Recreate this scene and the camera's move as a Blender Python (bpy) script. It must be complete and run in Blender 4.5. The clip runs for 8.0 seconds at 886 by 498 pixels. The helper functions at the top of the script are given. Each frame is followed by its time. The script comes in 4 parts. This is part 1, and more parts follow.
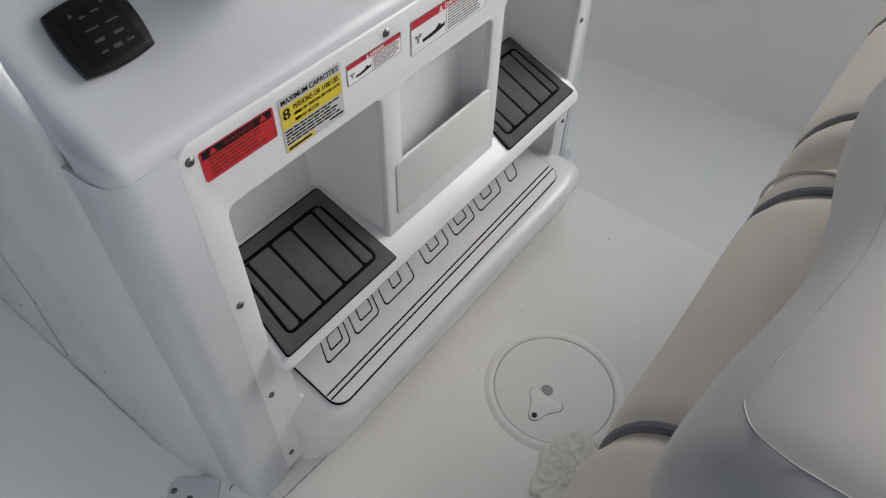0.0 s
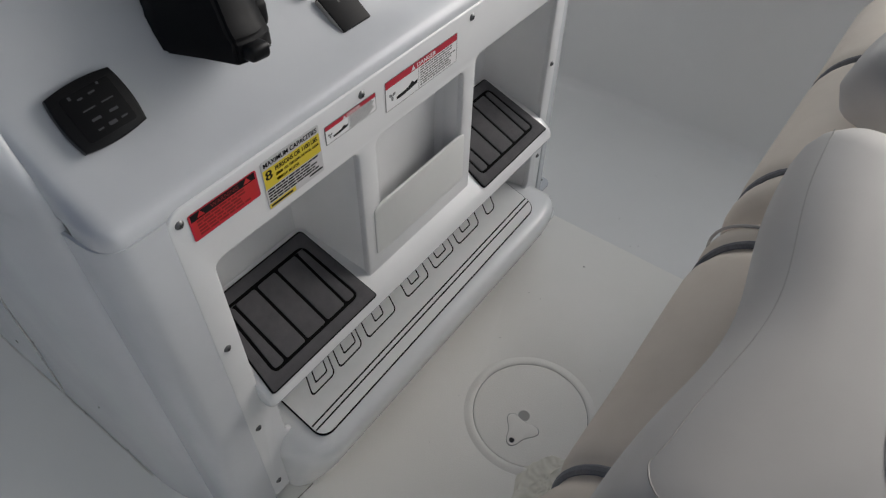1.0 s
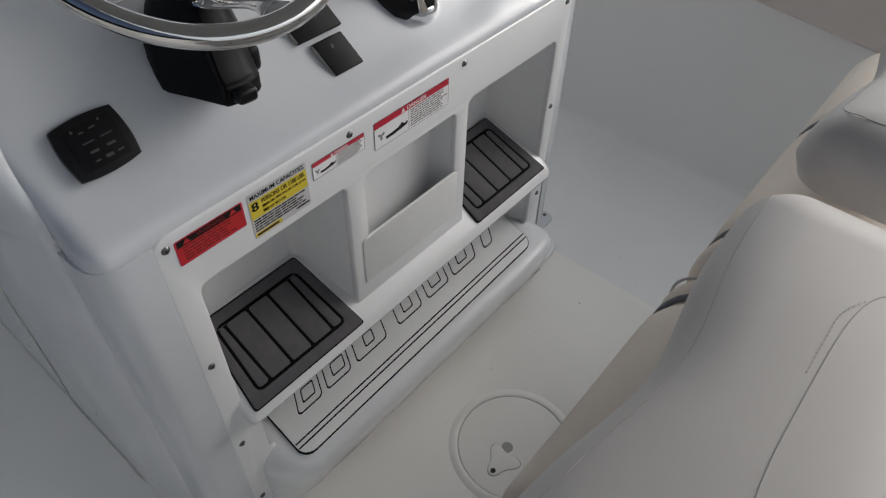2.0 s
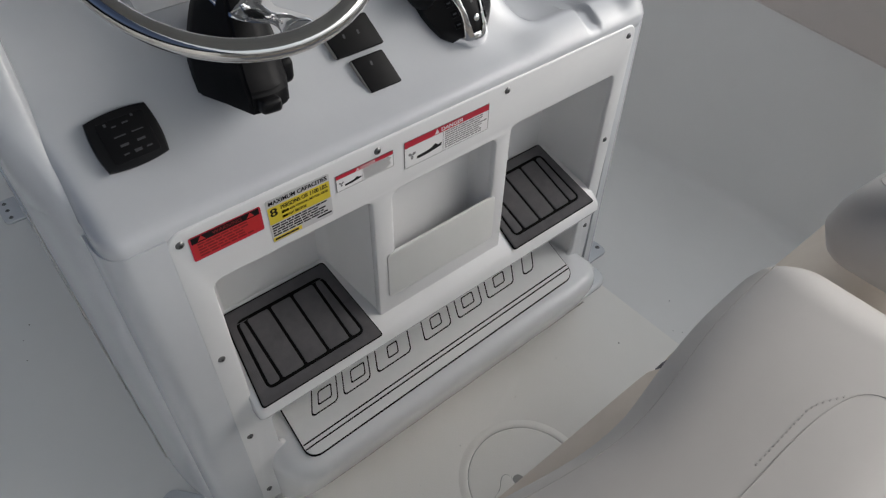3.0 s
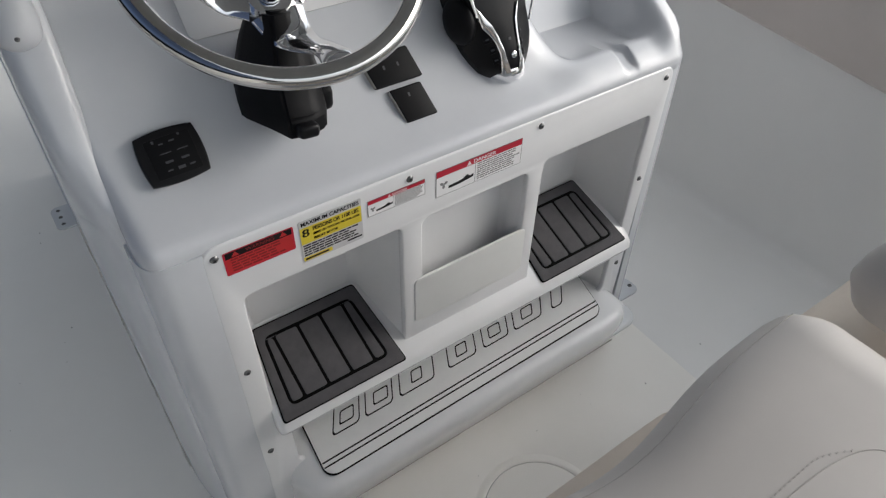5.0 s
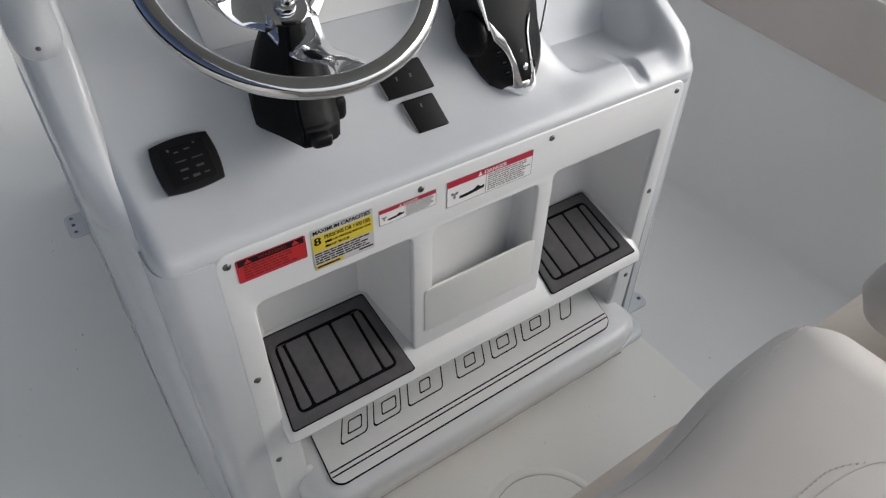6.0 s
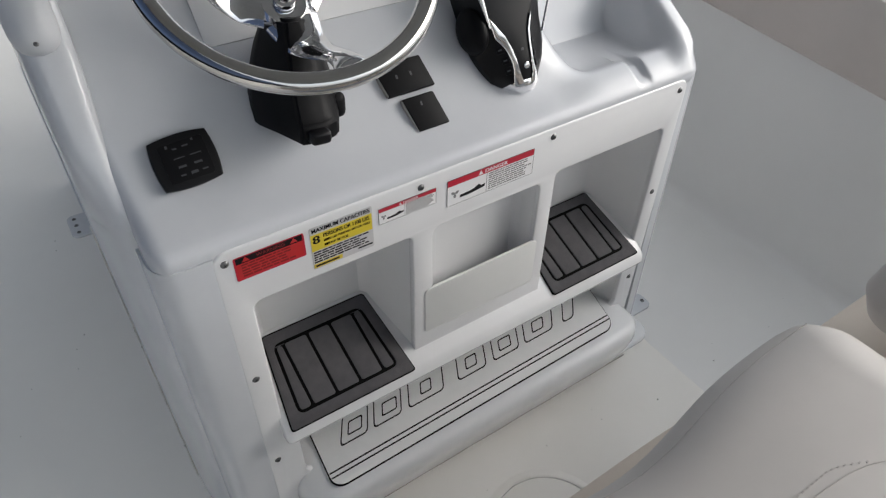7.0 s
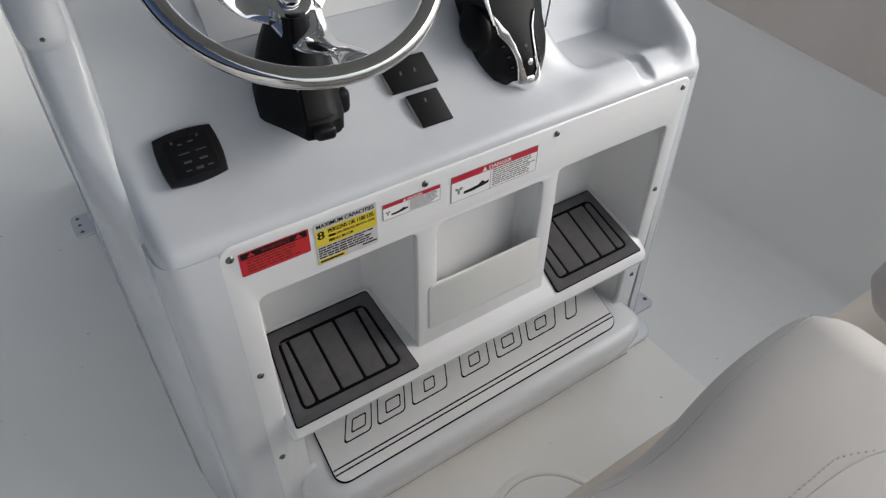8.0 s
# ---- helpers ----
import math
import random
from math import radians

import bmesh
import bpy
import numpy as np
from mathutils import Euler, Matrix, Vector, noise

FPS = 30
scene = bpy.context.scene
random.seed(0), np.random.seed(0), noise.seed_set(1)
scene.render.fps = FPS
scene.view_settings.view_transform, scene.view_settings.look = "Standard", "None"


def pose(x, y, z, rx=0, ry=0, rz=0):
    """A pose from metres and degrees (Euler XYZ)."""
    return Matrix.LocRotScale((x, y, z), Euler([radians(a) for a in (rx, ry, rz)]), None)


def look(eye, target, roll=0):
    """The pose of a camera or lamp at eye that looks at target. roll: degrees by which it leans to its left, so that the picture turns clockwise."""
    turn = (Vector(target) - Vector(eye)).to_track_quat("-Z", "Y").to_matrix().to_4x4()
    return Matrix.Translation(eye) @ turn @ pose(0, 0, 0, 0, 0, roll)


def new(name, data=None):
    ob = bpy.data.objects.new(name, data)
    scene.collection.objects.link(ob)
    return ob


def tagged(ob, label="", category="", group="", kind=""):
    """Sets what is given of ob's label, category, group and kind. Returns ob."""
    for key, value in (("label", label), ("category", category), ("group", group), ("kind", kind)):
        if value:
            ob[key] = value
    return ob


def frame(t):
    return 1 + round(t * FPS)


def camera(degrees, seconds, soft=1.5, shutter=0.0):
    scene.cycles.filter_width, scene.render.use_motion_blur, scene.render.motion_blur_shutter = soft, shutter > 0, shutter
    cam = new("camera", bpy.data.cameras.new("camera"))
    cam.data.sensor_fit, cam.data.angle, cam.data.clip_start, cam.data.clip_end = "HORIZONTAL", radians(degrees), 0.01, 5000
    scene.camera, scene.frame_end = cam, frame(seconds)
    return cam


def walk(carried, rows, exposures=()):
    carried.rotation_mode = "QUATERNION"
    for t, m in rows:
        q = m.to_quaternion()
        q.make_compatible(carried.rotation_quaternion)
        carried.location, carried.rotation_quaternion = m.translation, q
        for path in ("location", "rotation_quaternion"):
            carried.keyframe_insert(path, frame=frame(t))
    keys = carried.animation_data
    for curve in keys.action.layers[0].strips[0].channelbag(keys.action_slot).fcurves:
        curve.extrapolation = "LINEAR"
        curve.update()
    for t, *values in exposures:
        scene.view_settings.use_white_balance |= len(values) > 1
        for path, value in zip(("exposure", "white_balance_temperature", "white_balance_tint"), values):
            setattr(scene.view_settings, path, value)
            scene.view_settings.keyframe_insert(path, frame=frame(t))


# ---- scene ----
cam = camera(66.5, 8.0, 1.25)
PATH = [
    (0, (-0.277, -0.553, 1.288), (0.783, 0.229, -0.217), 1.5),
    (0.5, (-0.275, -0.56, 1.331), (0.796, 0.217, -0.169), 1.5),
    (1, (-0.267, -0.578, 1.375), (0.824, 0.198, -0.111), 1.6),
    (1.5, (-0.248, -0.619, 1.411), (0.846, 0.186, -0.057), 1.5),
    (1.7, (-0.246, -0.632, 1.419), (0.847, 0.195, -0.037), 1.6),
    (3, (-0.145, -0.713, 1.443), (0.77, 0.349, 0.016), 1.5),
    (3.5, (-0.13, -0.723, 1.452), (0.756, 0.379, 0.038), 1.5),
    (4, (-0.131, -0.725, 1.455), (0.74, 0.404, 0.053), 1.5),
    (4.5, (-0.133, -0.732, 1.457), (0.729, 0.424, 0.071), 1.5),
    (6, (-0.145, -0.738, 1.458), (0.708, 0.473, 0.115), 1.4),
    (6.5, (-0.141, -0.741, 1.448), (0.707, 0.483, 0.112), 1.3),
    (7, (-0.138, -0.743, 1.447), (0.707, 0.483, 0.113), 1.2),
    (7.5, (-0.141, -0.747, 1.444), (0.701, 0.484, 0.111), 1.1),
    (8, (-0.146, -0.747, 1.441), (0.698, 0.485, 0.111), 1.0),
]
EXPOSURE = 0.40
walk(cam, [(t, look(eye, target, roll)) for t, eye, target, roll in PATH], [(t, stops + EXPOSURE, 5850, 5) for t, stops in ((0.0, 0.56), (0.5, 0.38), (1.0, 0.14), (1.5, 0.06), (3.0, 0.20), (4.5, 0.30), (8.0, 0.42))])

# ---- light ----
world = bpy.data.worlds.new("sky")
scene.world = world
world.use_nodes = True
wn = world.node_tree.nodes
bg = wn["Background"]
sky = wn.new("ShaderNodeTexSky")
sky.sky_type = "NISHITA"
sky.sun_disc = False
sky.sun_elevation = radians(26)
sky.sun_rotation = radians(113)
sky.air_density = 0.3
sky.dust_density = 8.0
sky.ozone_density = 0.5
world.node_tree.links.new(sky.outputs[0], bg.inputs[0])
bg.inputs[1].default_value = 0.07
sun = new("sun", bpy.data.lights.new("sun", "SUN"))
sun.data.energy = 1.5
sun.data.angle = radians(170)
sun.data.color = (1.0, 0.96, 0.9)
sun.matrix_world = look((2.5, -0.9, 1.6), (0.4, 0, 0.5))


# ---- materials ----
def material(name, color, rough=0.4, metal=0.0, color2=None, scale=6.0, bump=0.0, bump_scale=200.0, coat=0.0, spec=0.5, fine=0.0):
    m = bpy.data.materials.new(name)
    m.use_nodes = True
    nt = m.node_tree
    b = nt.nodes["Principled BSDF"]
    b.inputs["Roughness"].default_value = rough
    b.inputs["Metallic"].default_value = metal
    b.inputs["Coat Weight"].default_value = coat
    b.inputs["Coat Roughness"].default_value = 0.08
    b.inputs["Specular IOR Level"].default_value = spec
    co = nt.nodes.new("ShaderNodeTexCoord")
    if color2 is None:
        b.inputs["Base Color"].default_value = (*color, 1)
    else:
        n = nt.nodes.new("ShaderNodeTexNoise")
        n.inputs["Scale"].default_value = scale
        n.inputs["Detail"].default_value = 6
        n.inputs["Roughness"].default_value = 0.65
        nt.links.new(co.outputs["Object"], n.inputs["Vector"])
        r = nt.nodes.new("ShaderNodeValToRGB")
        r.color_ramp.elements[0].position, r.color_ramp.elements[1].position = 0.3, 0.7
        r.color_ramp.elements[0].color = (*color, 1)
        r.color_ramp.elements[1].color = (*color2, 1)
        nt.links.new(n.outputs["Fac"], r.inputs[0])
        nt.links.new(r.outputs[0], b.inputs["Base Color"])
        mr = nt.nodes.new("ShaderNodeMapRange")
        mr.inputs["To Min"].default_value = max(0.02, rough - 0.025)
        mr.inputs["To Max"].default_value = rough + 0.03
        nt.links.new(n.outputs["Fac"], mr.inputs["Value"])
        nt.links.new(mr.outputs[0], b.inputs["Roughness"])
    if bump:
        n2 = nt.nodes.new("ShaderNodeTexNoise")
        n2.inputs["Scale"].default_value = bump_scale
        n2.inputs["Detail"].default_value = 4
        nt.links.new(co.outputs["Object"], n2.inputs["Vector"])
        bp = nt.nodes.new("ShaderNodeBump")
        bp.inputs["Strength"].default_value = bump
        bp.inputs["Distance"].default_value = 0.002
        nt.links.new(n2.outputs["Fac"], bp.inputs["Height"])
        nt.links.new(bp.outputs[0], b.inputs["Normal"])
    return m


# white gelcoat darker than PANEL: shade on dash and sides put into the colour
DIM_GEL = material("dimmed_white_gelcoat", (0.565, 0.58, 0.61), 0.235, color2=(0.61, 0.625, 0.65), scale=5, bump=0.05, bump_scale=12, coat=0.3)
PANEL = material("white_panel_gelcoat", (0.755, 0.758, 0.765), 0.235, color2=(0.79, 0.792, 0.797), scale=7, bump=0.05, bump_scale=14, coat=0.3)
DECK = material("cream_deck_gelcoat", (0.83, 0.805, 0.755), 0.42, color2=(0.86, 0.835, 0.79), scale=3.5, bump=0.25, bump_scale=420)
SMOOTH = material("smooth_deck_gelcoat", (0.785, 0.775, 0.755), 0.235, color2=(0.82, 0.81, 0.79), scale=2.2, bump=0.06, bump_scale=30)
LINER = material("liner_gelcoat", (0.62, 0.62, 0.59), 0.38, color2=(0.68, 0.67, 0.64), scale=2.5, bump=0.06, bump_scale=30)
CAP = material("gunwale_gelcoat", (0.60, 0.55, 0.51), 0.4, color2=(0.66, 0.60, 0.56), scale=3, bump=0.06, bump_scale=40)
VINYL = material("cream_vinyl", (0.55, 0.522, 0.495), 0.46, color2=(0.585, 0.556, 0.527), scale=8, bump=0.025, bump_scale=900)
CANVAS = material("cream_canvas", (0.68, 0.60, 0.505), 0.7, color2=(0.75, 0.67, 0.575), scale=9, bump=0.12, bump_scale=700)
CLOTH = material("grey_canopy_canvas", (0.31, 0.31, 0.31), 0.8, color2=(0.36, 0.36, 0.36), scale=4, bump=0.3, bump_scale=500)
CORD = material("grey_cord", (0.17, 0.17, 0.18), 0.8, color2=(0.24, 0.24, 0.25), scale=300, bump=0.5, bump_scale=900)
SEAM = material("seam_thread", (0.48, 0.456, 0.43), 0.8)
FOAM = material("dark_grey_foam", (0.066, 0.064, 0.069), 0.75, color2=(0.090, 0.087, 0.093), scale=40, bump=0.6, bump_scale=1200)
FOAM_RIM = material("mid_grey_foam", (0.070, 0.068, 0.073), 0.8, color2=(0.094, 0.091, 0.097), scale=40, bump=0.6, bump_scale=1200)
GROOVE = material("black_foam", (0.004, 0.004, 0.0045), 0.85, spec=0.1)
MAT = material("white_foam_mat", (0.82, 0.82, 0.81), 0.6, color2=(0.86, 0.86, 0.85), scale=30, bump=0.35, bump_scale=1100)
INK = material("black_ink", (0.008, 0.008, 0.009), 0.6, spec=0.2)
BLACK = material("black_plastic", (0.005, 0.005, 0.006), 0.33, spec=0.22, color2=(0.008, 0.008, 0.009), scale=30, bump=0.15, bump_scale=500)
RUBBER = material("matt_black_plastic", (0.005, 0.005, 0.006), 0.45, spec=0.12, color2=(0.008, 0.008, 0.009), scale=30, bump=0.1, bump_scale=600)
CHROME = material("chrome", (0.82, 0.82, 0.83), 0.06, 1.0)
STEEL = material("stainless_steel", (0.60, 0.59, 0.57), 0.085, 1.0, color2=(0.66, 0.65, 0.64), scale=25, bump=0.05, bump_scale=90)
SCREW = material("screw_steel", (0.17, 0.17, 0.17), 0.38, 1.0)
HOLE = material("dark_recess", (0.02, 0.02, 0.02), 0.7)
RED = material("red_label", (0.44, 0.018, 0.020), 0.35, color2=(0.50, 0.026, 0.027), scale=20)
DRED = material("danger_red", (0.46, 0.016, 0.038), 0.35)
YELLOW = material("yellow_label", (0.66, 0.53, 0.035), 0.35)
SILVER = material("silver_label", (0.50, 0.50, 0.51), 0.35, color2=(0.56, 0.56, 0.57), scale=30)
WHITE = material("white_label", (0.80, 0.80, 0.80), 0.35)
GREYINK = material("grey_ink", (0.22, 0.22, 0.22), 0.5)
PALEINK = material("pale_marking", (0.055, 0.055, 0.06), 0.5)
POLY = material("milky_plastic", (0.70, 0.705, 0.69), 0.45, color2=(0.735, 0.74, 0.725), scale=12)
GREYPLASTIC = material("grey_plastic", (0.36, 0.35, 0.33), 0.5)
GRIT = material("dark_grit", (0.06, 0.05, 0.045), 0.9)
FILM = material("crumpled_cloth", (0.68, 0.645, 0.54), 0.6, color2=(0.78, 0.76, 0.69), scale=14, bump=0.15, bump_scale=90)


# ---- building helpers ----
def mesh_of(name, bm, mat, smooth=True):
    me = bpy.data.meshes.new(name)
    bm.normal_update()
    bm.to_mesh(me)
    bm.free()
    for p in me.polygons:
        p.use_smooth = smooth
    me.materials.append(mat)
    if smooth:
        me.set_sharp_from_angle(angle=radians(38))
    return me


def part(name, bm, mat, parent=None, label="", smooth=True):
    me = bm if isinstance(bm, bpy.types.Mesh) else mesh_of(name, bm, mat, smooth)
    if isinstance(bm, bpy.types.Mesh):
        me.materials.clear()
        me.materials.append(mat)
    ob = new(name, me)
    if parent:
        ob.parent = parent
        ob.matrix_parent_inverse = parent.matrix_world.inverted()
    if label:
        ob["label"] = label
    return ob


def thing(name, at, label, category, group="", kind=""):
    ob = new(name)
    ob.empty_display_size = 0.05
    ob.matrix_world = at if isinstance(at, Matrix) else Matrix.Translation(at)
    bpy.context.view_layer.update()
    return tagged(ob, label, category, group, kind)


def box(a, b, bevel=0.0, seg=2):
    bm = bmesh.new()
    bmesh.ops.create_cube(bm, size=1)
    a, b = Vector(a), Vector(b)
    for v in bm.verts:
        v.co = Vector([a[i] + (v.co[i] + 0.5) * (b[i] - a[i]) for i in range(3)])
    if bevel:
        bmesh.ops.bevel(bm, geom=bm.edges[:], offset=bevel, segments=seg, affect="EDGES", profile=0.5)
    return bm


def loft(rings, closed=True, caps=True):
    bm = bmesh.new()
    vs = [[bm.verts.new(p) for p in r] for r in rings]
    n = len(rings[0])
    for i in range(len(vs) - 1):
        for j in range(n if closed else n - 1):
            k = (j + 1) % n
            bm.faces.new((vs[i][j], vs[i][k], vs[i + 1][k], vs[i + 1][j]))
    if caps and closed:
        bm.faces.new(list(reversed(vs[0])))
        bm.faces.new(vs[-1])
    bmesh.ops.recalc_face_normals(bm, faces=bm.faces)
    return bm


def tube(points, radius, n=12, closed=False):
    pts = [Vector(p) for p in points]
    rings = []
    up = Vector((0.13, 0.27, 0.95)).normalized()
    m = len(pts)
    for i, p in enumerate(pts):
        if closed:
            d = pts[(i + 1) % m] - pts[(i - 1) % m]
        else:
            d = pts[min(i + 1, m - 1)] - pts[max(i - 1, 0)]
        d.normalize()
        s = d.cross(up).normalized()
        w = s.cross(d)
        r = radius[i] if isinstance(radius, (list, tuple)) else radius
        rings.append([p + r * (math.cos(2 * math.pi * k / n) * s + math.sin(2 * math.pi * k / n) * w) for k in range(n)])
    if closed:
        rings.append(rings[0])
        bm = loft(rings, True, False)
        bmesh.ops.remove_doubles(bm, verts=bm.verts, dist=1e-6)
        return bm
    return loft(rings)


def lathe(profile, n=32):
    """Round body about z from (radius, height) pairs."""
    return loft([[(r * math.cos(2 * math.pi * k / n), r * math.sin(2 * math.pi * k / n), z) for k in range(n)] for r, z in profile])


def rounded(x0, y0, x1, y1, r, seg=6):
    """Outline of a rounded rectangle; r is one radius or four (from the low corner round)."""
    rr = r if isinstance(r, (list, tuple)) else (r, r, r, r)
    out = []
    for (cx, cy, sx, sy, a), q in zip(((x0, y0, 1, 1, 180), (x1, y0, -1, 1, 270), (x1, y1, -1, -1, 0), (x0, y1, 1, -1, 90)), rr):
        for k in range(seg + 1):
            t = radians(a + 90 * k / seg)
            out.append((cx + sx * q + q * math.cos(t), cy + sy * q + q * math.sin(t)))
    return out


def plate(outlines, thick, bevel=0.0):
    """A flat plate in x and y with holes, from 0 up to thick, its edges rounded."""
    cu = bpy.data.curves.new("plate", "CURVE")
    cu.dimensions, cu.fill_mode = "2D", "BOTH"
    cu.extrude = thick / 2 - bevel
    cu.bevel_depth, cu.bevel_resolution = bevel, 2
    cu.offset = -bevel
    for o in outlines:
        s = cu.splines.new("POLY")
        s.points.add(len(o) - 1)
        for p, (x, y) in zip(s.points, o):
            p.co = (x, y, 0, 1)
        s.use_cyclic_u = True
    ob = bpy.data.objects.new("plate", cu)
    me = bpy.data.meshes.new_from_object(ob)
    bpy.data.objects.remove(ob)
    bpy.data.curves.remove(cu)
    me.transform(Matrix.Translation((0, 0, thick / 2)))
    bm = bmesh.new()
    bm.from_mesh(me)
    bmesh.ops.remove_doubles(bm, verts=bm.verts, dist=1e-6)
    bm.normal_update()
    for f in bm.faces:
        f.smooth = abs(f.normal.z) < 0.99
    bm.to_mesh(me)
    bm.free()
    me.set_sharp_from_angle(angle=radians(40))
    return me


def words(text, height, width=0.0):
    """Flat lettering in x and y, its lower left corner at 0, stretched to width."""
    cu = bpy.data.curves.new("text", "FONT")
    cu.body = text
    cu.offset = 0.006
    ob = bpy.data.objects.new("text", cu)
    me = bpy.data.meshes.new_from_object(ob)
    bpy.data.objects.remove(ob)
    bpy.data.curves.remove(cu)
    xs, ys = [v.co.x for v in me.vertices], [v.co.y for v in me.vertices]
    sy = height / (max(ys) - min(ys))
    sx = width / (max(xs) - min(xs)) if width else sy
    me.transform(Matrix.Diagonal((sx, sy, 1, 1)) @ Matrix.Translation((-min(xs), -min(ys), 0)))
    return me


def laid(me, m):
    me.transform(m)
    return me


def moved(bm, m):
    bmesh.ops.transform(bm, matrix=m, verts=bm.verts)
    return bm


def smoothstep(a, b, x):
    t = min(1, max(0, (x - a) / (b - a)))
    return t * t * (3 - 2 * t)


UP = Matrix(((1, 0, 0, 0), (0, 0, -1, 0), (0, 1, 0, 0), (0, 0, 0, 1)))      # plate x, y -> face x, z, looking to -y
SLOPE = Matrix(((1, 0, 0, 0), (0, 0.640, -0.768, 0.056), (0, 0.768, 0.640, 0.850), (0, 0, 0, 1)))   # plate on the dash


# ---- deck, liner ----
YS = (-2.2, -1.2, -0.4, 0.4, 1.2, 2.2, 3.4, 4.6)


def sheer(y):
    """Height of the liner's top edge, rising to the bow."""
    return 0.578 + 0.085 * y


def tuck(y):
    return -0.08 * max(0, y - 2.0)


section = [(-0.95, 0), (-0.5, 0), (0.2, 0), (0.8, 0), (1.4, 0), (1.60, 0), (1.622, 0.003), (1.638, 0.012), (1.648, 0.034), (1.668, 0.12)]
rings = []
for y in YS:
    top = [(x + (tuck(y) if x > 1.5 else 0), y, z) for x, z in section]
    top += [(1.695 + tuck(y), y, sheer(y) * 0.6), (1.715 + tuck(y), y, sheer(y) - 0.02), (1.722 + tuck(y), y, sheer(y))]
    under = [(1.76 + tuck(y), y, sheer(y) - 0.01), (1.72 + tuck(y), y, -0.03), (-0.95, y, -0.03)]
    rings.append(top + under)
floor = part("floor", loft(rings), SMOOTH)
tagged(floor, "smooth pale gelcoat boat deck turning up into the liner", "floor", kind="structure")

HC = (0.460, -0.314)
ring = [(HC[0] + 0.1312 * math.cos(2 * math.pi * k / 72), HC[1] + 0.1312 * math.sin(2 * math.pi * k / 72)) for k in range(72)]
deck = part("deck_panel", laid(plate([rounded(-0.07, -2.0, 1.04, 0.06, 0.03), ring], 0.004, 0.0015), Matrix.Translation((0, 0, 0.0005))), DECK)
tagged(deck, "cream fine-grained anti-slip deck panel", "floor", kind="structure")

bm = loft([[(x + tuck(y), y, z + sheer(y)) for x, z in ((1.719, 0.0), (1.706, 0.012), (1.700, 0.05), (1.702, 0.16), (1.708, 0.20), (1.722, 0.215), (1.76, 0.215), (1.76, 0.0))] for y in YS])
tagged(part("coaming_bolster", bm, CAP), "long warm beige vinyl coaming bolster above the liner", "bolster", kind="structure")
bm = loft([[(x + tuck(y), y, z + sheer(y)) for x, z in ((1.735, 0.215), (1.745, 0.228), (1.76, 0.232), (2.05, 0.24), (2.06, 0.17), (1.762, 0.17), (1.762, 0.2))] for y in YS])
tagged(part("gunwale", bm, LINER), "pale gelcoat gunwale cap", "gunwale", kind="structure")
bm = loft([[(x + tuck(y), y, z) for x, z in ((1.765, -0.03), (1.765, sheer(y) + 0.17), (1.80, sheer(y) + 0.17), (1.80, -0.03))] for y in YS])
tagged(part("wall_starboard", bm, LINER), "pale gelcoat hull side", "wall", kind="structure")

bm = loft([[(x, y, z) for x, z in ((-0.95, 0.0), (-1.0, 0.02), (-1.03, 0.78), (-1.3, 0.80), (-1.3, 0.76), (-1.06, 0.74), (-1.05, -0.01))] for y in (-2.2, 4.6)])
tagged(part("wall_port", bm, LINER), "pale gelcoat inner hull side", "wall", kind="structure")
tagged(part("wall_bow", box((-1.1, 4.55, -0.01), (1.75, 4.65, 1.1)), LINER), "pale gelcoat forward bulkhead", "wall", kind="structure")
tagged(part("wall_stern", box((-1.1, -2.3, -0.01), (2.0, -2.2, 0.8)), LINER), "pale gelcoat transom", "wall", kind="structure")

# canopy roof over the helm, carried by the legs
roof = part("canopy_roof", box((-0.42, -2.10, 1.90), (1.45, 3.2, 1.95), 0.02), CLOTH)
tagged(roof, "grey canvas canopy roof over the helm", "roof", kind="structure")

# ---- round deck plate ----
hatch = thing("deck_plate", (HC[0], HC[1], 0), "cream round screw-in plastic deck plate set into the deck", "deck plate")
Mh = Matrix.Translation((HC[0], HC[1], 0)) @ Matrix.Diagonal((0.965, 0.965, 1, 1))
part("rim", moved(lathe([(0.1335, 0.001), (0.1335, 0.0052), (0.1350, 0.0064), (0.139, 0.0076), (0.144, 0.0073), (0.150, 0.0058), (0.156, 0.0042), (0.158, 0.0)], 72), Mh), DECK, hatch)
part("seal", moved(lathe([(0.1324, -0.004), (0.1324, 0.0030), (0.1336, 0.0030), (0.1336, -0.004)], 72), Mh), HOLE, hatch, "thin dark rubber seal")
part("lid", moved(lathe([(0.001, -0.004), (0.1323, -0.004), (0.1323, 0.0045), (0.1306, 0.0055), (0.1285, 0.0056), (0.06, 0.0056), (0.001, 0.0056)], 72), Mh), DECK, hatch)


def clover(r):
    out = []
    for k in range(60):
        a = 2 * math.pi * k / 60
        q = r * (0.78 - 0.24 * math.cos(3 * a) + 0.04 * math.cos(6 * a))
        out.append((q * math.cos(a), q * math.sin(a)))
    return out


Ml = Matrix.Translation((0.410, -0.316, 0.0056))
part("latch_gap", laid(plate([clover(0.0412)], 0.0006), Ml), HOLE, hatch, "dark gap round the latch")
part("latch", laid(plate([clover(0.0400)], 0.002, 0.0005), Ml), DECK, hatch, "cream clover-shaped turning latch")
part("latch_hole", moved(lathe([(0.0003, 0.0), (0.006, 0.0), (0.006, 0.0006), (0.0003, 0.0006)], 14), Matrix.Translation((0.379, -0.316, 0.0078))), HOLE, hatch, "dark latch hole")
part("finger_hole", moved(lathe([(0.0005, 0.0), (0.013, 0.0), (0.013, 0.0005), (0.0005, 0.0005)], 20), Matrix.Translation((0.446, -0.306, 0.0056))), GREYPLASTIC, hatch, "grey finger recess")

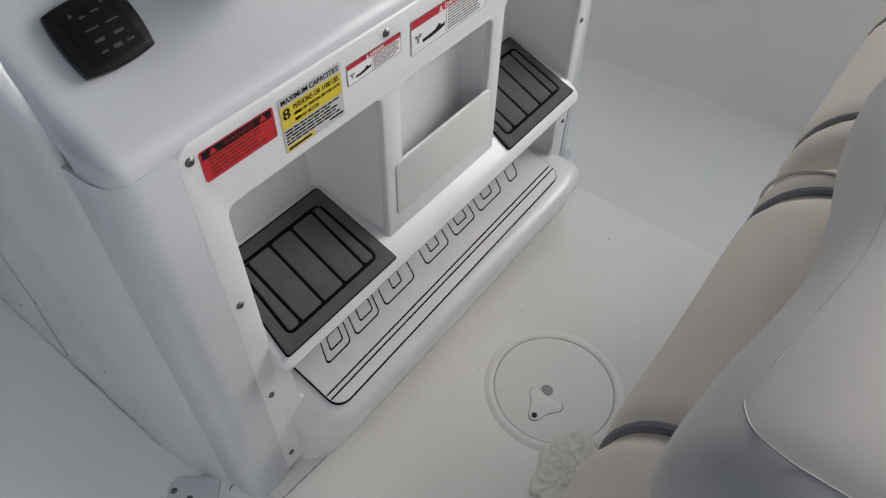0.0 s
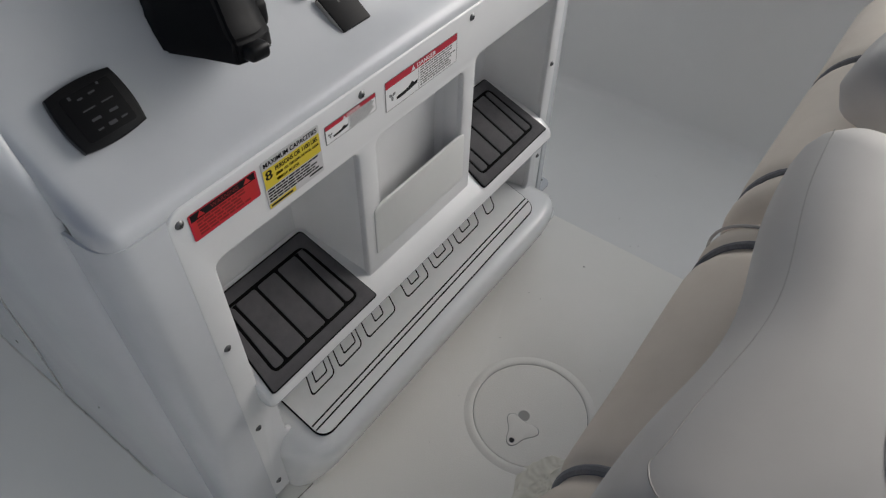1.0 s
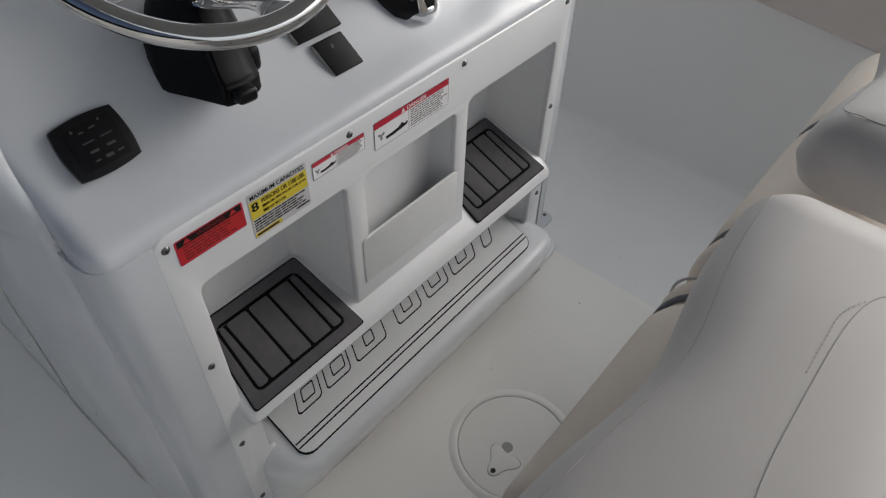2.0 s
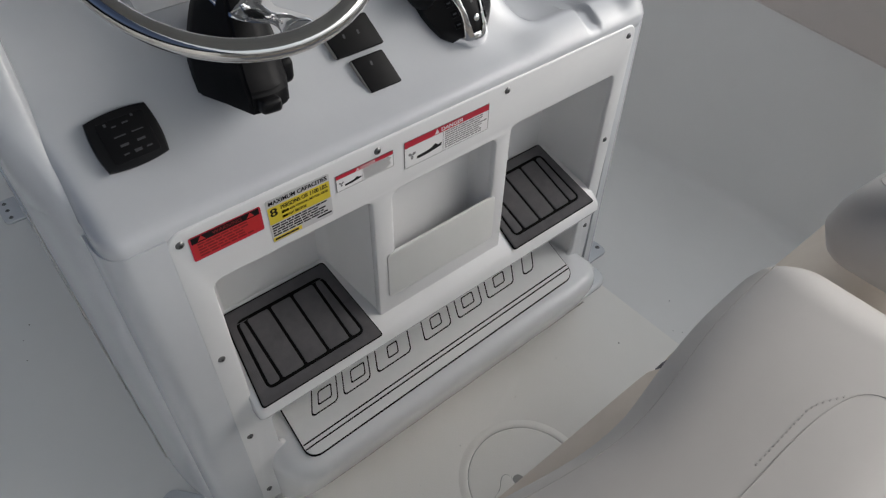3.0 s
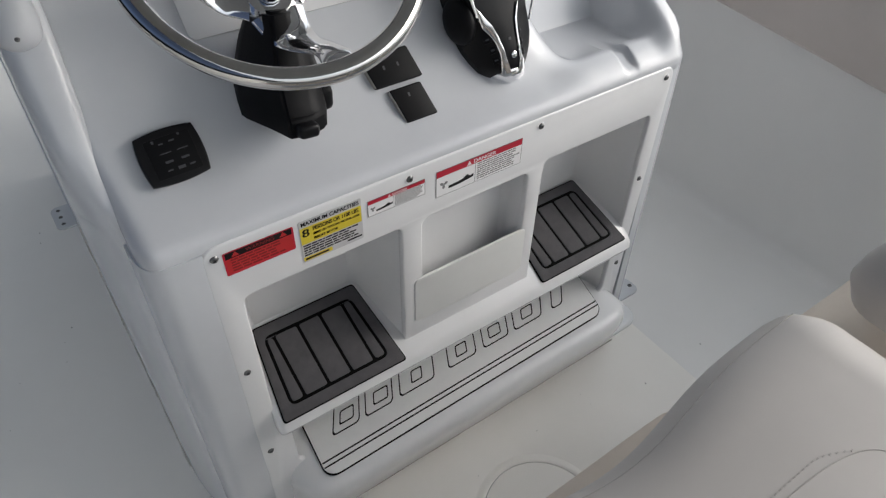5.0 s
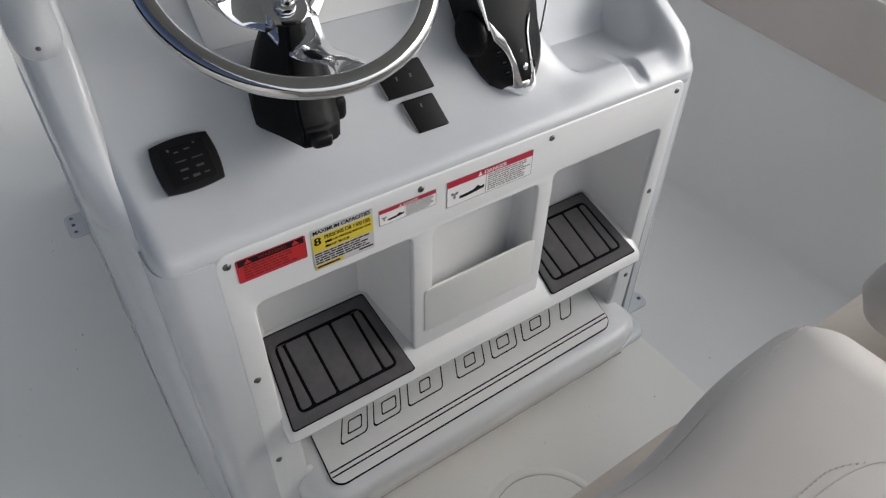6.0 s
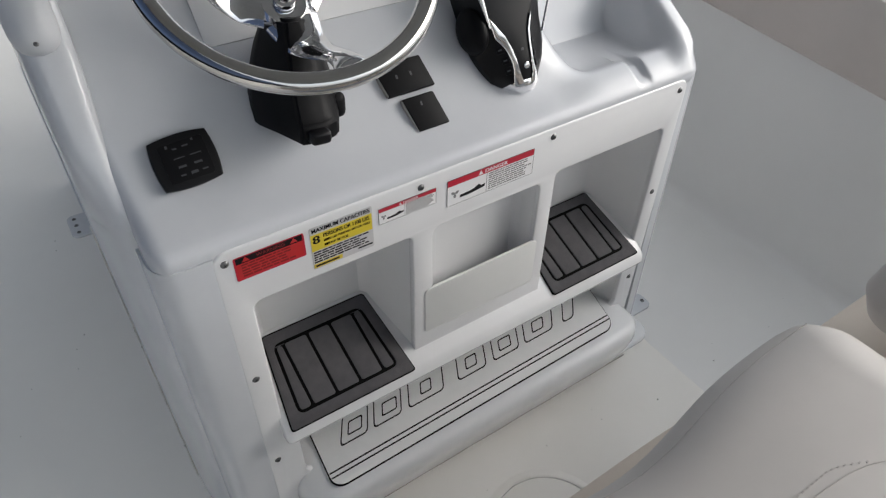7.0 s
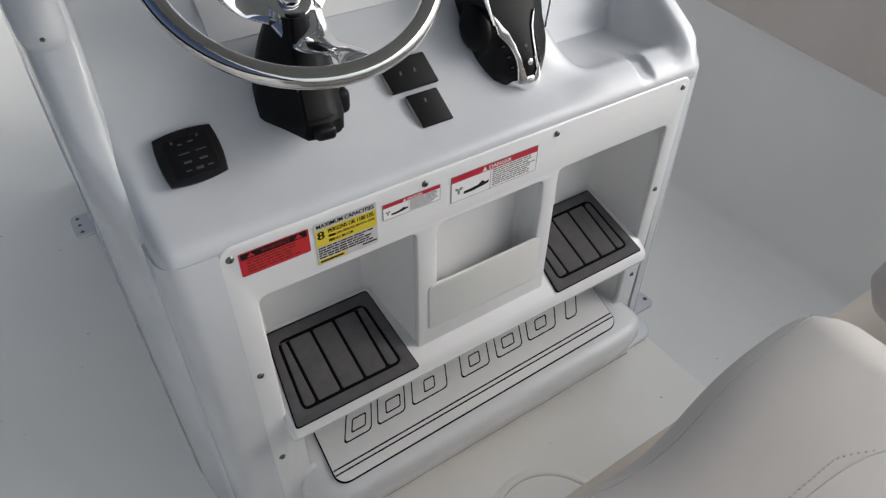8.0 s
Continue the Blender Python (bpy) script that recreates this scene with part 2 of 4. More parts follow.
# ---- console ----
console = thing("console", (0.45, 0.5, 0), "glossy white gelcoat helm console with two foot wells", "console")

# front corners
def corner(plan, lean, thick):
    rings = [[(x + lean * (1 - z / 0.8), y, z) for x, y in plan] for z in (0.0, 0.02, 0.2, 0.4, 0.6, 0.808)]
    bm = loft(rings, False)
    bmesh.ops.solidify(bm, geom=bm.faces[:], thickness=thick)
    return bm


wrap = [(-0.014, 0.0005), (-0.04, 0.0), (-0.058, 0.001)]
for k in range(1, 11):
    a = k / 10 * math.pi / 2
    wrap.append((-0.058 - 0.034 * math.sin(a) ** 0.9, 0.001 + 0.062 * (1 - max(0, math.cos(a)) ** 0.6)))
part("front_corner", corner(wrap + [(-0.0925, 0.074), (-0.0925, 0.090)], -0.003, -0.004), DIM_GEL, console)
part("front_corner", corner([(0.951, 0.0005), (0.972, 0.001), (0.985, 0.006), (0.993, 0.018), (0.997, 0.035), (0.999, 0.10), (1.0, 0.5), (0.99, 1.4), (0.90, 1.6)], 0.026, 0.006), DIM_GEL, console)
part("back_wall", box((-0.06, 1.59, 0), (0.91, 1.61, 1.15), 0.005), DIM_GEL, console)

# dash: profile swept across, with a tray sunk into it
base_profile = [(0.006, 0.795), (0.0005, 0.802), (-0.0012, 0.812), (-0.0012, 0.820), (0.0025, 0.829), (0.011, 0.8365), (0.026, 0.8425), (0.048, 0.8530), (0.075, 0.8735), (0.11, 0.915), (0.15, 0.963), (0.20, 1.023), (0.235, 1.065), (0.245, 1.075), (0.30, 1.141), (0.36, 1.213), (0.39, 1.235), (0.45, 1.24), (1.6, 1.15)]
tray_profile = [(0.006, 0.795), (0.0005, 0.802), (-0.0012, 0.812), (-0.0012, 0.820), (0.0025, 0.829), (0.011, 0.8385), (0.026, 0.8490), (0.045, 0.8600), (0.060, 0.8600), (0.078, 0.8500), (0.115, 0.8450), (0.18, 0.845), (0.198, 0.849), (0.212, 0.869), (0.275, 1.10), (0.36, 1.213), (0.39, 1.235), (0.45, 1.24), (1.6, 1.15)]
rim_profile = base_profile[:5] + [(0.012, 0.843), (0.018, 0.856), (0.027, 0.870), (0.050, 0.889), (0.095, 0.917), (0.135, 0.941), (0.185, 0.972), (0.22, 0.993), (0.23, 1.0), (0.29, 1.037), (0.35, 1.08), (0.38, 1.10), (0.45, 1.13), (1.6, 1.12)]


def height(y):
    for (ya, za), (yb, zb) in zip(base_profile[4:], base_profile[5:]):
        if y <= yb:
            return za + (zb - za) * (y - ya) / (yb - ya)
    return base_profile[-1][1]


def dense(profile):
    """Extra points along the long upper runs."""
    out = []
    for (ya, za), (yb, zb) in zip(profile, profile[1:]):
        n = max(1, int((yb - ya) / 0.022)) if yb < 0.5 else 12
        out += [(ya + (yb - ya) * k / n, za + (zb - za) * k / n) for k in range(n)]
    return out + [profile[-1]]


rings = []
# rounded left edge of the dash, running into the side wall
for g in [1 - k / 14 for k in range(15)]:
    row = []
    for y, z in dense(base_profile):
        x = -0.064 - 0.0285 * math.sin(g * math.pi / 2) ** 0.9
        low = 1 - smoothstep(0.0, 0.16, y)
        yy = y + 0.060 * (1 - max(0, math.cos(g * math.pi / 2)) ** 0.6) * low
        row.append((x, yy, z - 0.026 * (1 - math.sqrt(max(0, 1 - g * g))) * smoothstep(0.0, 0.05, y)))
    rings.append(row)
for i in range(1, 301):
    x = -0.064 + 1.063 * i / 300
    w = smoothstep(0.640, 0.745, x) * (1 - smoothstep(0.905, 0.964, x))
    notch = math.exp(-((x - 0.838) / 0.014) ** 6)
    e = max(0, (x - 0.959) / 0.0405)
    v = smoothstep(0.87, 0.955, x)
    e2 = max(0, (x - 0.977) / 0.0225)
    back = 0.034 * (1 - math.sqrt(max(0, 1 - e * e)))
    drop = 0.014 * (1 - math.sqrt(max(0, 1 - e2 * e2)))
    prof = []
    for k, ((y0, z0), (y1, z1)) in enumerate(zip(base_profile, tray_profile)):
        y0, z0 = y0 + (rim_profile[k][0] - y0) * v, z0 + (rim_profile[k][1] - z0) * v
        y, z = y0 + (y1 - y0) * w, z0 + (z1 - z0) * w
        if 5 <= k <= 9 and w > 0.5:
            z -= 0.012 * math.sqrt(notch) * (1 if k in (6, 7, 8) else 0.35)
        if k > 1:
            z -= drop * smoothstep(3, 8, k)
        y += back * (1 if k < 7 else 0.6 if k == 7 else 0.25)
        prof.append((y, z))
    # same count of points as the side rows
    row = []
    for k in range(len(prof) - 1):
        ya, za = base_profile[k]
        yb, zb = base_profile[k + 1]
        n = max(1, int((yb - ya) / 0.022)) if yb < 0.5 else 12
        for q in range(n):
            row.append((x, prof[k][0] + (prof[k + 1][0] - prof[k][0]) * q / n, prof[k][1] + (prof[k + 1][1] - prof[k][1]) * q / n))
    row.append((x, *prof[-1]))
    rings.append(row)
part("dash", loft(rings, False), DIM_GEL, console, "glossy white moulded dash and side")

# thick side wall whose rounded front edge stands beside the dash and rises above it as a coaming
def rise(y):
    return 0.062 * smoothstep(0.085, 0.24, y)


edge_line = [(0.074, 0.80 * k / 16) for k in range(17)] + [(0.0745, 0.82), (0.0760, 0.838), (0.080, 0.853), (0.087, 0.866)]
edge_line += [(y, height(y) - 0.014 * (1 - smoothstep(0.09, 0.16, y)) + rise(y)) for y in [0.095 + 0.0125 * k for k in range(22)]]
edge_line += [(0.39, height(0.39) + 0.066), (0.42, 1.304), (0.46, 1.306), (0.8, 1.28), (1.2, 1.25), (1.6, 1.21)]
inward = []
for k, (y, z) in enumerate(edge_line):
    (ya, za), (yb, zb) = edge_line[max(0, k - 1)], edge_line[min(len(edge_line) - 1, k + 1)]
    d = Vector((zb - za, -(yb - ya))).normalized()
    inward.append(d if z > 0 else Vector((1, 0)))
section = ((-0.0790, 0.085), (-0.0795, 0.045), (-0.0800, 0.024), (-0.0815, 0.013), (-0.0850, 0.006), (-0.0900, 0.0022), (-0.0980, 0.0005), (-0.1060, 0.0), (-0.1150, 0.0012), (-0.1220, 0.0040), (-0.1285, 0.0095), (-0.1330, 0.0190), (-0.1352, 0.034), (-0.1360, 0.060), (-0.1362, 0.115))
rings = []
for x, inset in section:
    lean = 0.001 * smoothstep(-0.11, -0.13, x)
    wide = 0.012 * smoothstep(-0.115, -0.085, x)
    soft_edge = 0.11 * max(0, (-0.088 - x) / 0.048) ** 2.2
    rings.append([(x + lean * max(0, 1 - z) + wide * smoothstep(0.09, 0.22, y), y + d.x * (inset + soft_edge * (1 - smoothstep(0.80, 0.95, z))), max(0, z + d.y * (inset + soft_edge * (1 - smoothstep(0.80, 0.95, z))))) for (y, z), d in zip(edge_line, inward)])
bm = loft(rings, False)
bm.verts.ensure_lookup_table()
n = len(edge_line)
far = bm.verts.new((-0.135, 1.6, 0))
face = bm.faces.new(list(bm.verts[-n - 1:-1]) + [far])
bmesh.ops.triangulate(bm, faces=[face])
bmesh.ops.recalc_face_normals(bm, faces=bm.faces)
part("side_wall", bm, DIM_GEL, console, "glossy white moulded side wall with a rounded front edge")

# upper dash plate behind the wheel
part("gauge_plate", laid(plate([rounded(0.09, 0.212, 0.62, 0.42, 0.012)], 0.004, 0.001), SLOPE), PANEL, console, "flat white gauge plate")

# front panel with its openings
PX0, PX1 = -0.018, 0.957
openL = rounded(0.026, 0.395, 0.308, 0.700, [0.004, 0.004, 0.012, 0.016])
openR = rounded(0.626, 0.395, 0.917, 0.712, [0.004, 0.004, 0.012, 0.012])
pocket = rounded(0.351, 0.545, 0.588, 0.700, [0.006, 0.006, 0.012, 0.016])
kick = rounded(0.050, 0.190, 0.905, 0.372, 0.02)
panel = part("front_panel", laid(plate([rounded(PX0, 0.015, PX1, 0.815, [0.01, 0.01, 0.025, 0.025]), openL, openR, pocket, kick], 0.014, 0.004), Matrix.Translation((0, 0.010, 0)) @ UP), PANEL, console)


def well(x0, x1, z0, z1, depth, taper, name, mat=PANEL, lift=0.0):
    """An open-fronted moulded recess behind the panel, tapering inwards."""
    rings = []
    for k in range(9):
        t = k / 8
        d = depth * (1 - (1 - t) ** 1.0)
        q = taper * t
        rr = 0.012 + 0.018 * t
        o = rounded(x0 + q * 0.6, z0 + lift * t, x1 - q, z1 - q * 0.4, rr)
        rings.append([(x, d, z) for x, z in o])
    o = rounded(x0 + taper * 0.6 + 0.012, z0 + lift + 0.012, x1 - taper - 0.012, z1 - taper * 0.4 - 0.012, 0.022)
    rings.append([(x, depth + 0.008, z) for x, z in o])
    bm = loft(rings, True, False)
    bm.verts.ensure_lookup_table()
    n = len(o)
    bm.faces.new(bm.verts[-n:])
    return part(name, bm, mat, console)


well(0.023, 0.311, 0.38, 0.703, 0.115, 0.040, "foot_well")
well(0.623, 0.920, 0.38, 0.715, 0.115, 0.050, "foot_well")
well(0.348, 0.591, 0.455, 0.703, 0.034, 0.014, "storage_pocket")
well(0.047, 0.908, 0.185, 0.375, 0.085, 0.015, "toe_recess")

# footrest shelf across the front
shelf = [(0.122, 0.4915), (0.0, 0.4065), (-0.026, 0.388), (-0.036, 0.378), (-0.040, 0.366), (-0.036, 0.356), (-0.024, 0.350), (0.0, 0.352), (0.06, 0.36), (0.118, 0.37)]
rings = []
for x, f in ((0.020, 0.0), (0.0215, 0.5), (0.026, 0.85), (0.034, 1.0), (0.2, 1), (0.4, 1), (0.6, 1), (0.8, 1), (0.913, 1.0), (0.921, 0.85), (0.926, 0.5), (0.928, 0.0)):
    g = 0.75 + 0.25 * f
    rings.append([(x, (y if y > 0 else y * g), 0.37 + (z - 0.37) * (0.9 + 0.1 * f) if z < 0.40 else z - (1 - f) * 0.008) for y, z in shelf])
part("footrest_shelf", loft(rings), PANEL, console)

# base step
step = [(0.10, 0.194), (-0.074, 0.194), (-0.088, 0.191), (-0.097, 0.182), (-0.100, 0.168), (-0.098, 0.145), (-0.088, 0.11), (-0.066, 0.05), (-0.050, 0.014), (-0.045, 0.004), (-0.044, 0.0), (0.10, 0.0)]
rings = []
for x, f in ((0.020, 0.0), (0.022, 0.2), (0.028, 0.42), (0.038, 0.64), (0.056, 0.84), (0.075, 0.95), (0.10, 1.0), (0.3, 1), (0.5, 1), (0.7, 1), (0.84, 1.0), (0.875, 0.96), (0.902, 0.86), (0.924, 0.68), (0.940, 0.44), (0.949, 0.2), (0.952, 0.0)):
    rings.append([(x + (0.035 * (1 - z / 0.2) * smoothstep(0.84, 0.90, x)), (y if y > 0 else y * f), z if z < 0.05 else z - 0.07 * (1 - f) ** 1.6 * z / 0.2) for y, z in step])
part("base_step", loft(rings), PANEL, console)
part("base_flange", laid(plate([rounded(0.86, -0.040, 1.066, 0.16, [0.02, 0.045, 0.004, 0.004], 8)], 0.022, 0.009), Matrix.Translation((0, 0, 0.0005))), PANEL, console, "low rounded moulding at the step's end")

# pocket front insert
part("pocket_insert", laid(plate([rounded(0.332, 0.442, 0.599, 0.559, 0.010)], 0.006, 0.0015), Matrix.Translation((0, 0.0, 0)) @ UP), POLY, console, "milky plastic pocket insert")

# access door in the side, its edge leaning with the moulding, and the sealing bead at the deck
def wall_x(y, z):
    return -0.1362 + 0.001 * max(0, 1 - z)


def wall_plate(outline, proud):
    bm = bmesh.new()
    a = [bm.verts.new((wall_x(y, z) - proud, y, z)) for y, z in outline]
    b = [bm.verts.new((wall_x(y, z) + 0.004, y, z)) for y, z in outline]
    bm.faces.new(a)
    n = len(a)
    for i in range(n):
        bm.faces.new((a[i], a[(i + 1) % n], b[(i + 1) % n], b[i]))
    bmesh.ops.triangulate(bm, faces=[f for f in bm.faces if len(f.verts) > 4])
    bmesh.ops.recalc_face_normals(bm, faces=bm.faces)
    return bm


left_edge = [(0.540 - 0.125 * (k / 10) ** 0.8 + 0.004 * math.sin(k * 1.3), 0.030 + 0.60 * k / 10) for k in range(11)]
part("access_door", wall_plate(left_edge + [(0.62, 0.66), (1.10, 0.66), (1.10, 0.02), (0.62, 0.02)], 0.0025), DIM_GEL, console, "flush white access door", smooth=False)
CAULK = material("grey_sealant", (0.50, 0.49, 0.46), 0.6, color2=(0.64, 0.63, 0.60), scale=60, bump=0.5, bump_scale=300)
part("seal_and_glint_bead", tube([(wall_x(0.24 + 0.04 * k, 0) - 0.002, 0.24 + 0.04 * k, 0.001) for k in range(32)], [0.0018 + 0.0011 * math.sin(k * 2.1) for k in range(32)], 6), CAULK, console, "grimy sealing bead along the deck")
part("seal_and_glint_bead", tube([(wall_x(y, z) - 0.0015, y - 0.003, z) for y, z in left_edge], [0.0009 + 0.0005 * math.sin(k * 1.7) for k in range(11)], 6), CAULK, console, "grimy door edge")
for y, z, r in ((0.627, 0.149, 0.0030), (0.443, 0.311, 0.0026), (0.485, 0.214, 0.0020), (0.276, 0.250, 0.0016), (0.462, 0.018, 0.0032), (0.294, 0.052, 0.0020)):
    bm = lathe([(0.0002, 0.0012), (r, 0.0010), (r * 1.1, 0.0)], 10)
    part("rivet_hole", moved(bm, Matrix.Translation((wall_x(y, z) - 0.0026, y, z)) @ pose(0, 0, 0, 0, -90, 0)), HOLE, console, "small dark screw hole")
GRIME = material("brown_grime", (0.20, 0.18, 0.15), 0.8, color2=(0.45, 0.43, 0.39), scale=90)
part("grime_line", tube([(0.05 - 0.16 * k / 14, -0.0385 + 0.010 * k / 14, 0.0046) for k in range(15)], [0.0012 + 0.0006 * math.sin(k * 2.7) for k in range(15)], 6), GRIME, console, "brown grime along the deck joint")
part("grime_line", tube([(x - 0.0055, y - 0.001, 0.0015) for x, y in wrap[4:]] + [(-0.103, 0.066, 0.0015), (-0.112, 0.062, 0.0015)], 0.0016, 6), GRIME, console, "brown grime round the corner foot")
part("grime_line", tube([(0.03 + 0.92 * k / 20, -0.0455 * min(1, (k + 0.3) / 1.5), 0.0048) for k in range(21)], [0.0019 + 0.0006 * math.sin(k * 1.9) for k in range(21)], 6), GRIME, console, "grimy joint along the base step")
# wavy bead added on the coaming ridge to draw its bright highlight
part("seal_and_glint_bead", tube([(-0.0895 - 0.001 * math.sin(k * 1.1), 0.238 - 0.012 * k, height(0.238 - 0.012 * k) + 0.040 - 0.0025 * k) for k in range(7)], [0.0014 + 0.0008 * math.sin(k * 2.3) for k in range(7)], 8), DIM_GEL, console, "lumpy white bead shaped as the highlight on the coaming ridge")


# ---- screws ----
def screw_mesh():
    bm = lathe([(0.0001, 0.0034), (0.0022, 0.0033), (0.0046, 0.0024), (0.0062, 0.0006), (0.0066, 0.0)], 16)
    return mesh_of("screw", bm, SCREW)


SM = screw_mesh()
slot = mesh_of("slot", box((-0.0030, -0.0007, 0.0028), (0.0030, 0.0007, 0.0037)), HOLE, False)


def screw(m, parent):
    ob = new("screw", SM)
    ob.parent = parent
    ob.matrix_parent_inverse = parent.matrix_world.inverted()
    ob.matrix_basis = m
    for a in (20, 110):
        s = new("slot", slot)
        s.parent = ob
        s.matrix_basis = pose(0, 0, 0, 0, 0, a)
    return ob


for x, z in ((0, 0.793), (0, 0.532), (0, 0.284), (0, 0.066), (0.326, 0.797), (0.605, 0.797), (0.935, 0.793), (0.935, 0.542), (0.935, 0.278), (0.935, 0.075)):
    screw(Matrix.Translation((x, -0.004, z)) @ pose(0, 0, 0, 90), console)


# ---- deck mounting tabs ----
def tab(at, rz, holes, label, thick=0.008, long=0.032):
    t = thing("mounting_tab", at, label, "bracket", "mounting tabs")
    m = Matrix.Translation(at) @ pose(0, 0, 0, 0, 0, rz)
    part("tab_plate", laid(plate([rounded(-0.045, -long, 0.05, long, [0.022, 0.004, 0.004, 0.022])], thick, 0.002), m), DIM_GEL, t)
    for x, y in holes:
        screw(m @ Matrix.Translation((x, y, thick)), t)
    return t


tab((-0.160, 0.112, 0.0), -50, ((-0.034, 0.004), (-0.002, -0.012)), "white mounting tab screwed to the deck beside the console")
tab((-0.150, 1.325, 0.0), 0, ((-0.023, -0.039), (-0.023, 0.0), (-0.023, 0.038)), "white three-screw mounting tab at the console foot", 0.008, 0.062)
tab((1.112, 0.075, 0.0), 180, ((-0.030, 0.004),), "white mounting tab with one screw at the console corner", 0.008)


# ---- foot pads ----
def round_quad(pts, r, seg=5):
    """A four-cornered outline, from the low left corner round, with its corners rounded."""
    out = []
    n = len(pts)
    for i in range(n):
        p, a, b = Vector(pts[i]), Vector(pts[i - 1]), Vector(pts[(i + 1) % n])
        da, db = (a - p).normalized() * r, (b - p).normalized() * r
        for k in range(seg + 1):
            t = k / seg
            out.append(tuple(p + da * (1 - t) ** 2 + db * t ** 2))
    return out


def pad(low, high, back, label):
    """A ribbed foam pad on the sloping footrest. low, high: across the front and the back edge, its left end, the frame line,
    four lines between the ribs, the frame line and the right end; back: how far up the slope it lies."""
    m = Matrix(((1, 0, 0, 0), (0, 0.8168, -0.5770, -0.0325 + 0.8168 * back), (0, 0.5770, 0.8168, 0.3835 + 0.5770 * back), (0, 0, 0, 1)))
    v0, v1, deep = 0.0265, 0.1565, 0.182

    def at(i, v, dx=0.0):
        return (low[i] + (high[i] - low[i]) * v / deep + dx, v)

    def quad(i, j, va, vb, r, din):
        return round_quad([at(i, va, din), at(j, va, -din), at(j, vb, -din), at(i, vb, din)], r)
    p = thing("foot_pad", m @ Matrix.Translation((low[0], 0, 0)), label, "foot pad", "footrest pads")
    half = 0.0031
    part("edge", laid(plate([quad(0, 7, 0, deep, 0.008, 0)], 0.004, 0.001), m), GROOVE, p, "black foam edge")
    part("border", laid(plate([quad(0, 7, 0.0026, deep - 0.0026, 0.007, 0.0024), quad(1, 6, v0 - half, v1 + half, 0.016, -half)], 0.006, 0.0008), m), FOAM_RIM, p, "mid grey foam border")
    for i in range(1, 6):
        part("rib", laid(plate([quad(i, i + 1, v0 + half, v1 - half, 0.0045 if 1 < i < 5 else 0.007, half)], 0.0058, 0.0008), m), FOAM, p, "dark grey foam rib")
    return p


pad((0.030, 0.056, 0.0865, 0.1365, 0.1865, 0.236, 0.2655, 0.2935), (0.049, 0.066, 0.0795, 0.1275, 0.1735, 0.2215, 0.2385, 0.262), 0.0, "dark grey ribbed foam pad on the sloping footrest")
pad((0.650, 0.674, 0.7045, 0.7545, 0.8045, 0.854, 0.8830, 0.9110), (0.640, 0.653, 0.672, 0.721, 0.7695, 0.8155, 0.8350, 0.8560), 0.0055, "dark grey ribbed foam pad on the sloping footrest")

# ---- step mat ----
mat = thing("step_mat", (0.47, 0, 0.194), "white foam step mat with black line markings on the base step", "mat")
Mm = Matrix.Translation((0, 0, 0.1945))


def on_mat(pts):
    """Plan of the step, slightly turned and wider to the back."""
    return [(x + (0.28 * (y + 0.07) * smoothstep(0.6, 0.86, x) if x > 0.6 else 0.09 * (y + 0.07) * smoothstep(0.3, 0.08, x)), y + 0.012 * (x - 0.079) / 0.786) for x, y in pts]


part("backing", laid(plate([on_mat(rounded(0.0762, -0.0745, 0.8530, 0.078, [0.029, 0.029, 0.004, 0.004]))], 0.004), Mm), GROOVE, mat, "black foam backing")
part("surface", laid(plate([on_mat(rounded(0.0785, -0.0728, 0.8510, 0.077, [0.028, 0.028, 0.004, 0.004]))], 0.006, 0.0006), Mm), MAT, mat)
Mt = Matrix.Translation((0, 0, 0.2007))


def strip(x0, y0, x1, y1, z=0.0003):
    return plate([[(x0, y0), (x1, y0), (x1, y1), (x0, y1)]], z)


for y in (-0.0400, -0.0515):
    row = [(0.080 + 0.770 * k / 12, y) for k in range(13)]
    part("line", laid(plate([on_mat(row + [(x, y + 0.0034) for x, _ in reversed(row)])], 0.0003), Mt), INK, mat, "thin black line")


def shape_outline(x0, x1, cut_from, cut_to, h=0.066, lean=0.036, t=0.0031):
    """A plain slanted emblem outline with a slanted slot, drawn as thin lines."""
    w = x1 - x0

    def slant(pts):
        return on_mat([(x0 + px + lean * py / h, 0.004 + py) for px, py in pts])
    a = rounded(0, 0, w, h, 0.010)
    b = rounded(t, t, w - t, h - t, 0.0085)
    c = rounded(w * cut_from, h * 0.24, w * cut_to, h * 0.70, 0.005)
    d = rounded(w * cut_from + t, h * 0.24 + t, w * cut_to - t, h * 0.70 - t, 0.0035)
    return [slant(a), slant(b)], [slant(c), slant(d)]


for x0, x1, c0, c1 in ((0.122, 0.192, 0.24, 0.78), (0.206, 0.280, 0.3, 0.84), (0.297, 0.392, 0.34, 0.66), (0.430, 0.512, 0.3, 0.7), (0.532, 0.610, 0.26, 0.74), (0.626, 0.708, 0.3, 0.7), (0.736, 0.770, 0.3, 0.7)):
    outer, inner = shape_outline(x0, x1, c0, c1)
    shape = part("emblem_shape", laid(plate(outer, 0.0003), Mt), INK, mat, "black outlined emblem shape")
    if x0 != 0.736:
        part("emblem_slot", laid(plate(inner, 0.0003), Mt), INK, shape)


# ---- labels on the panel ----
def sticker(name, x0, z0, x1, z1, mat, label, r=0.003):
    m = Matrix.Translation((x0, -0.0042, z0)) @ UP
    t = thing(name, m, label, "label")
    part("sheet", laid(plate([rounded(0, 0, x1 - x0, z1 - z0, r)], 0.0006), m), mat, t)
    return t, m, x1 - x0, z1 - z0


def ink(t, m, name, x0, y0, x1, y1, mat, h=0.0008, label=""):
    part(name, laid(strip(x0, y0, x1, y1, h), m), mat, t, label)


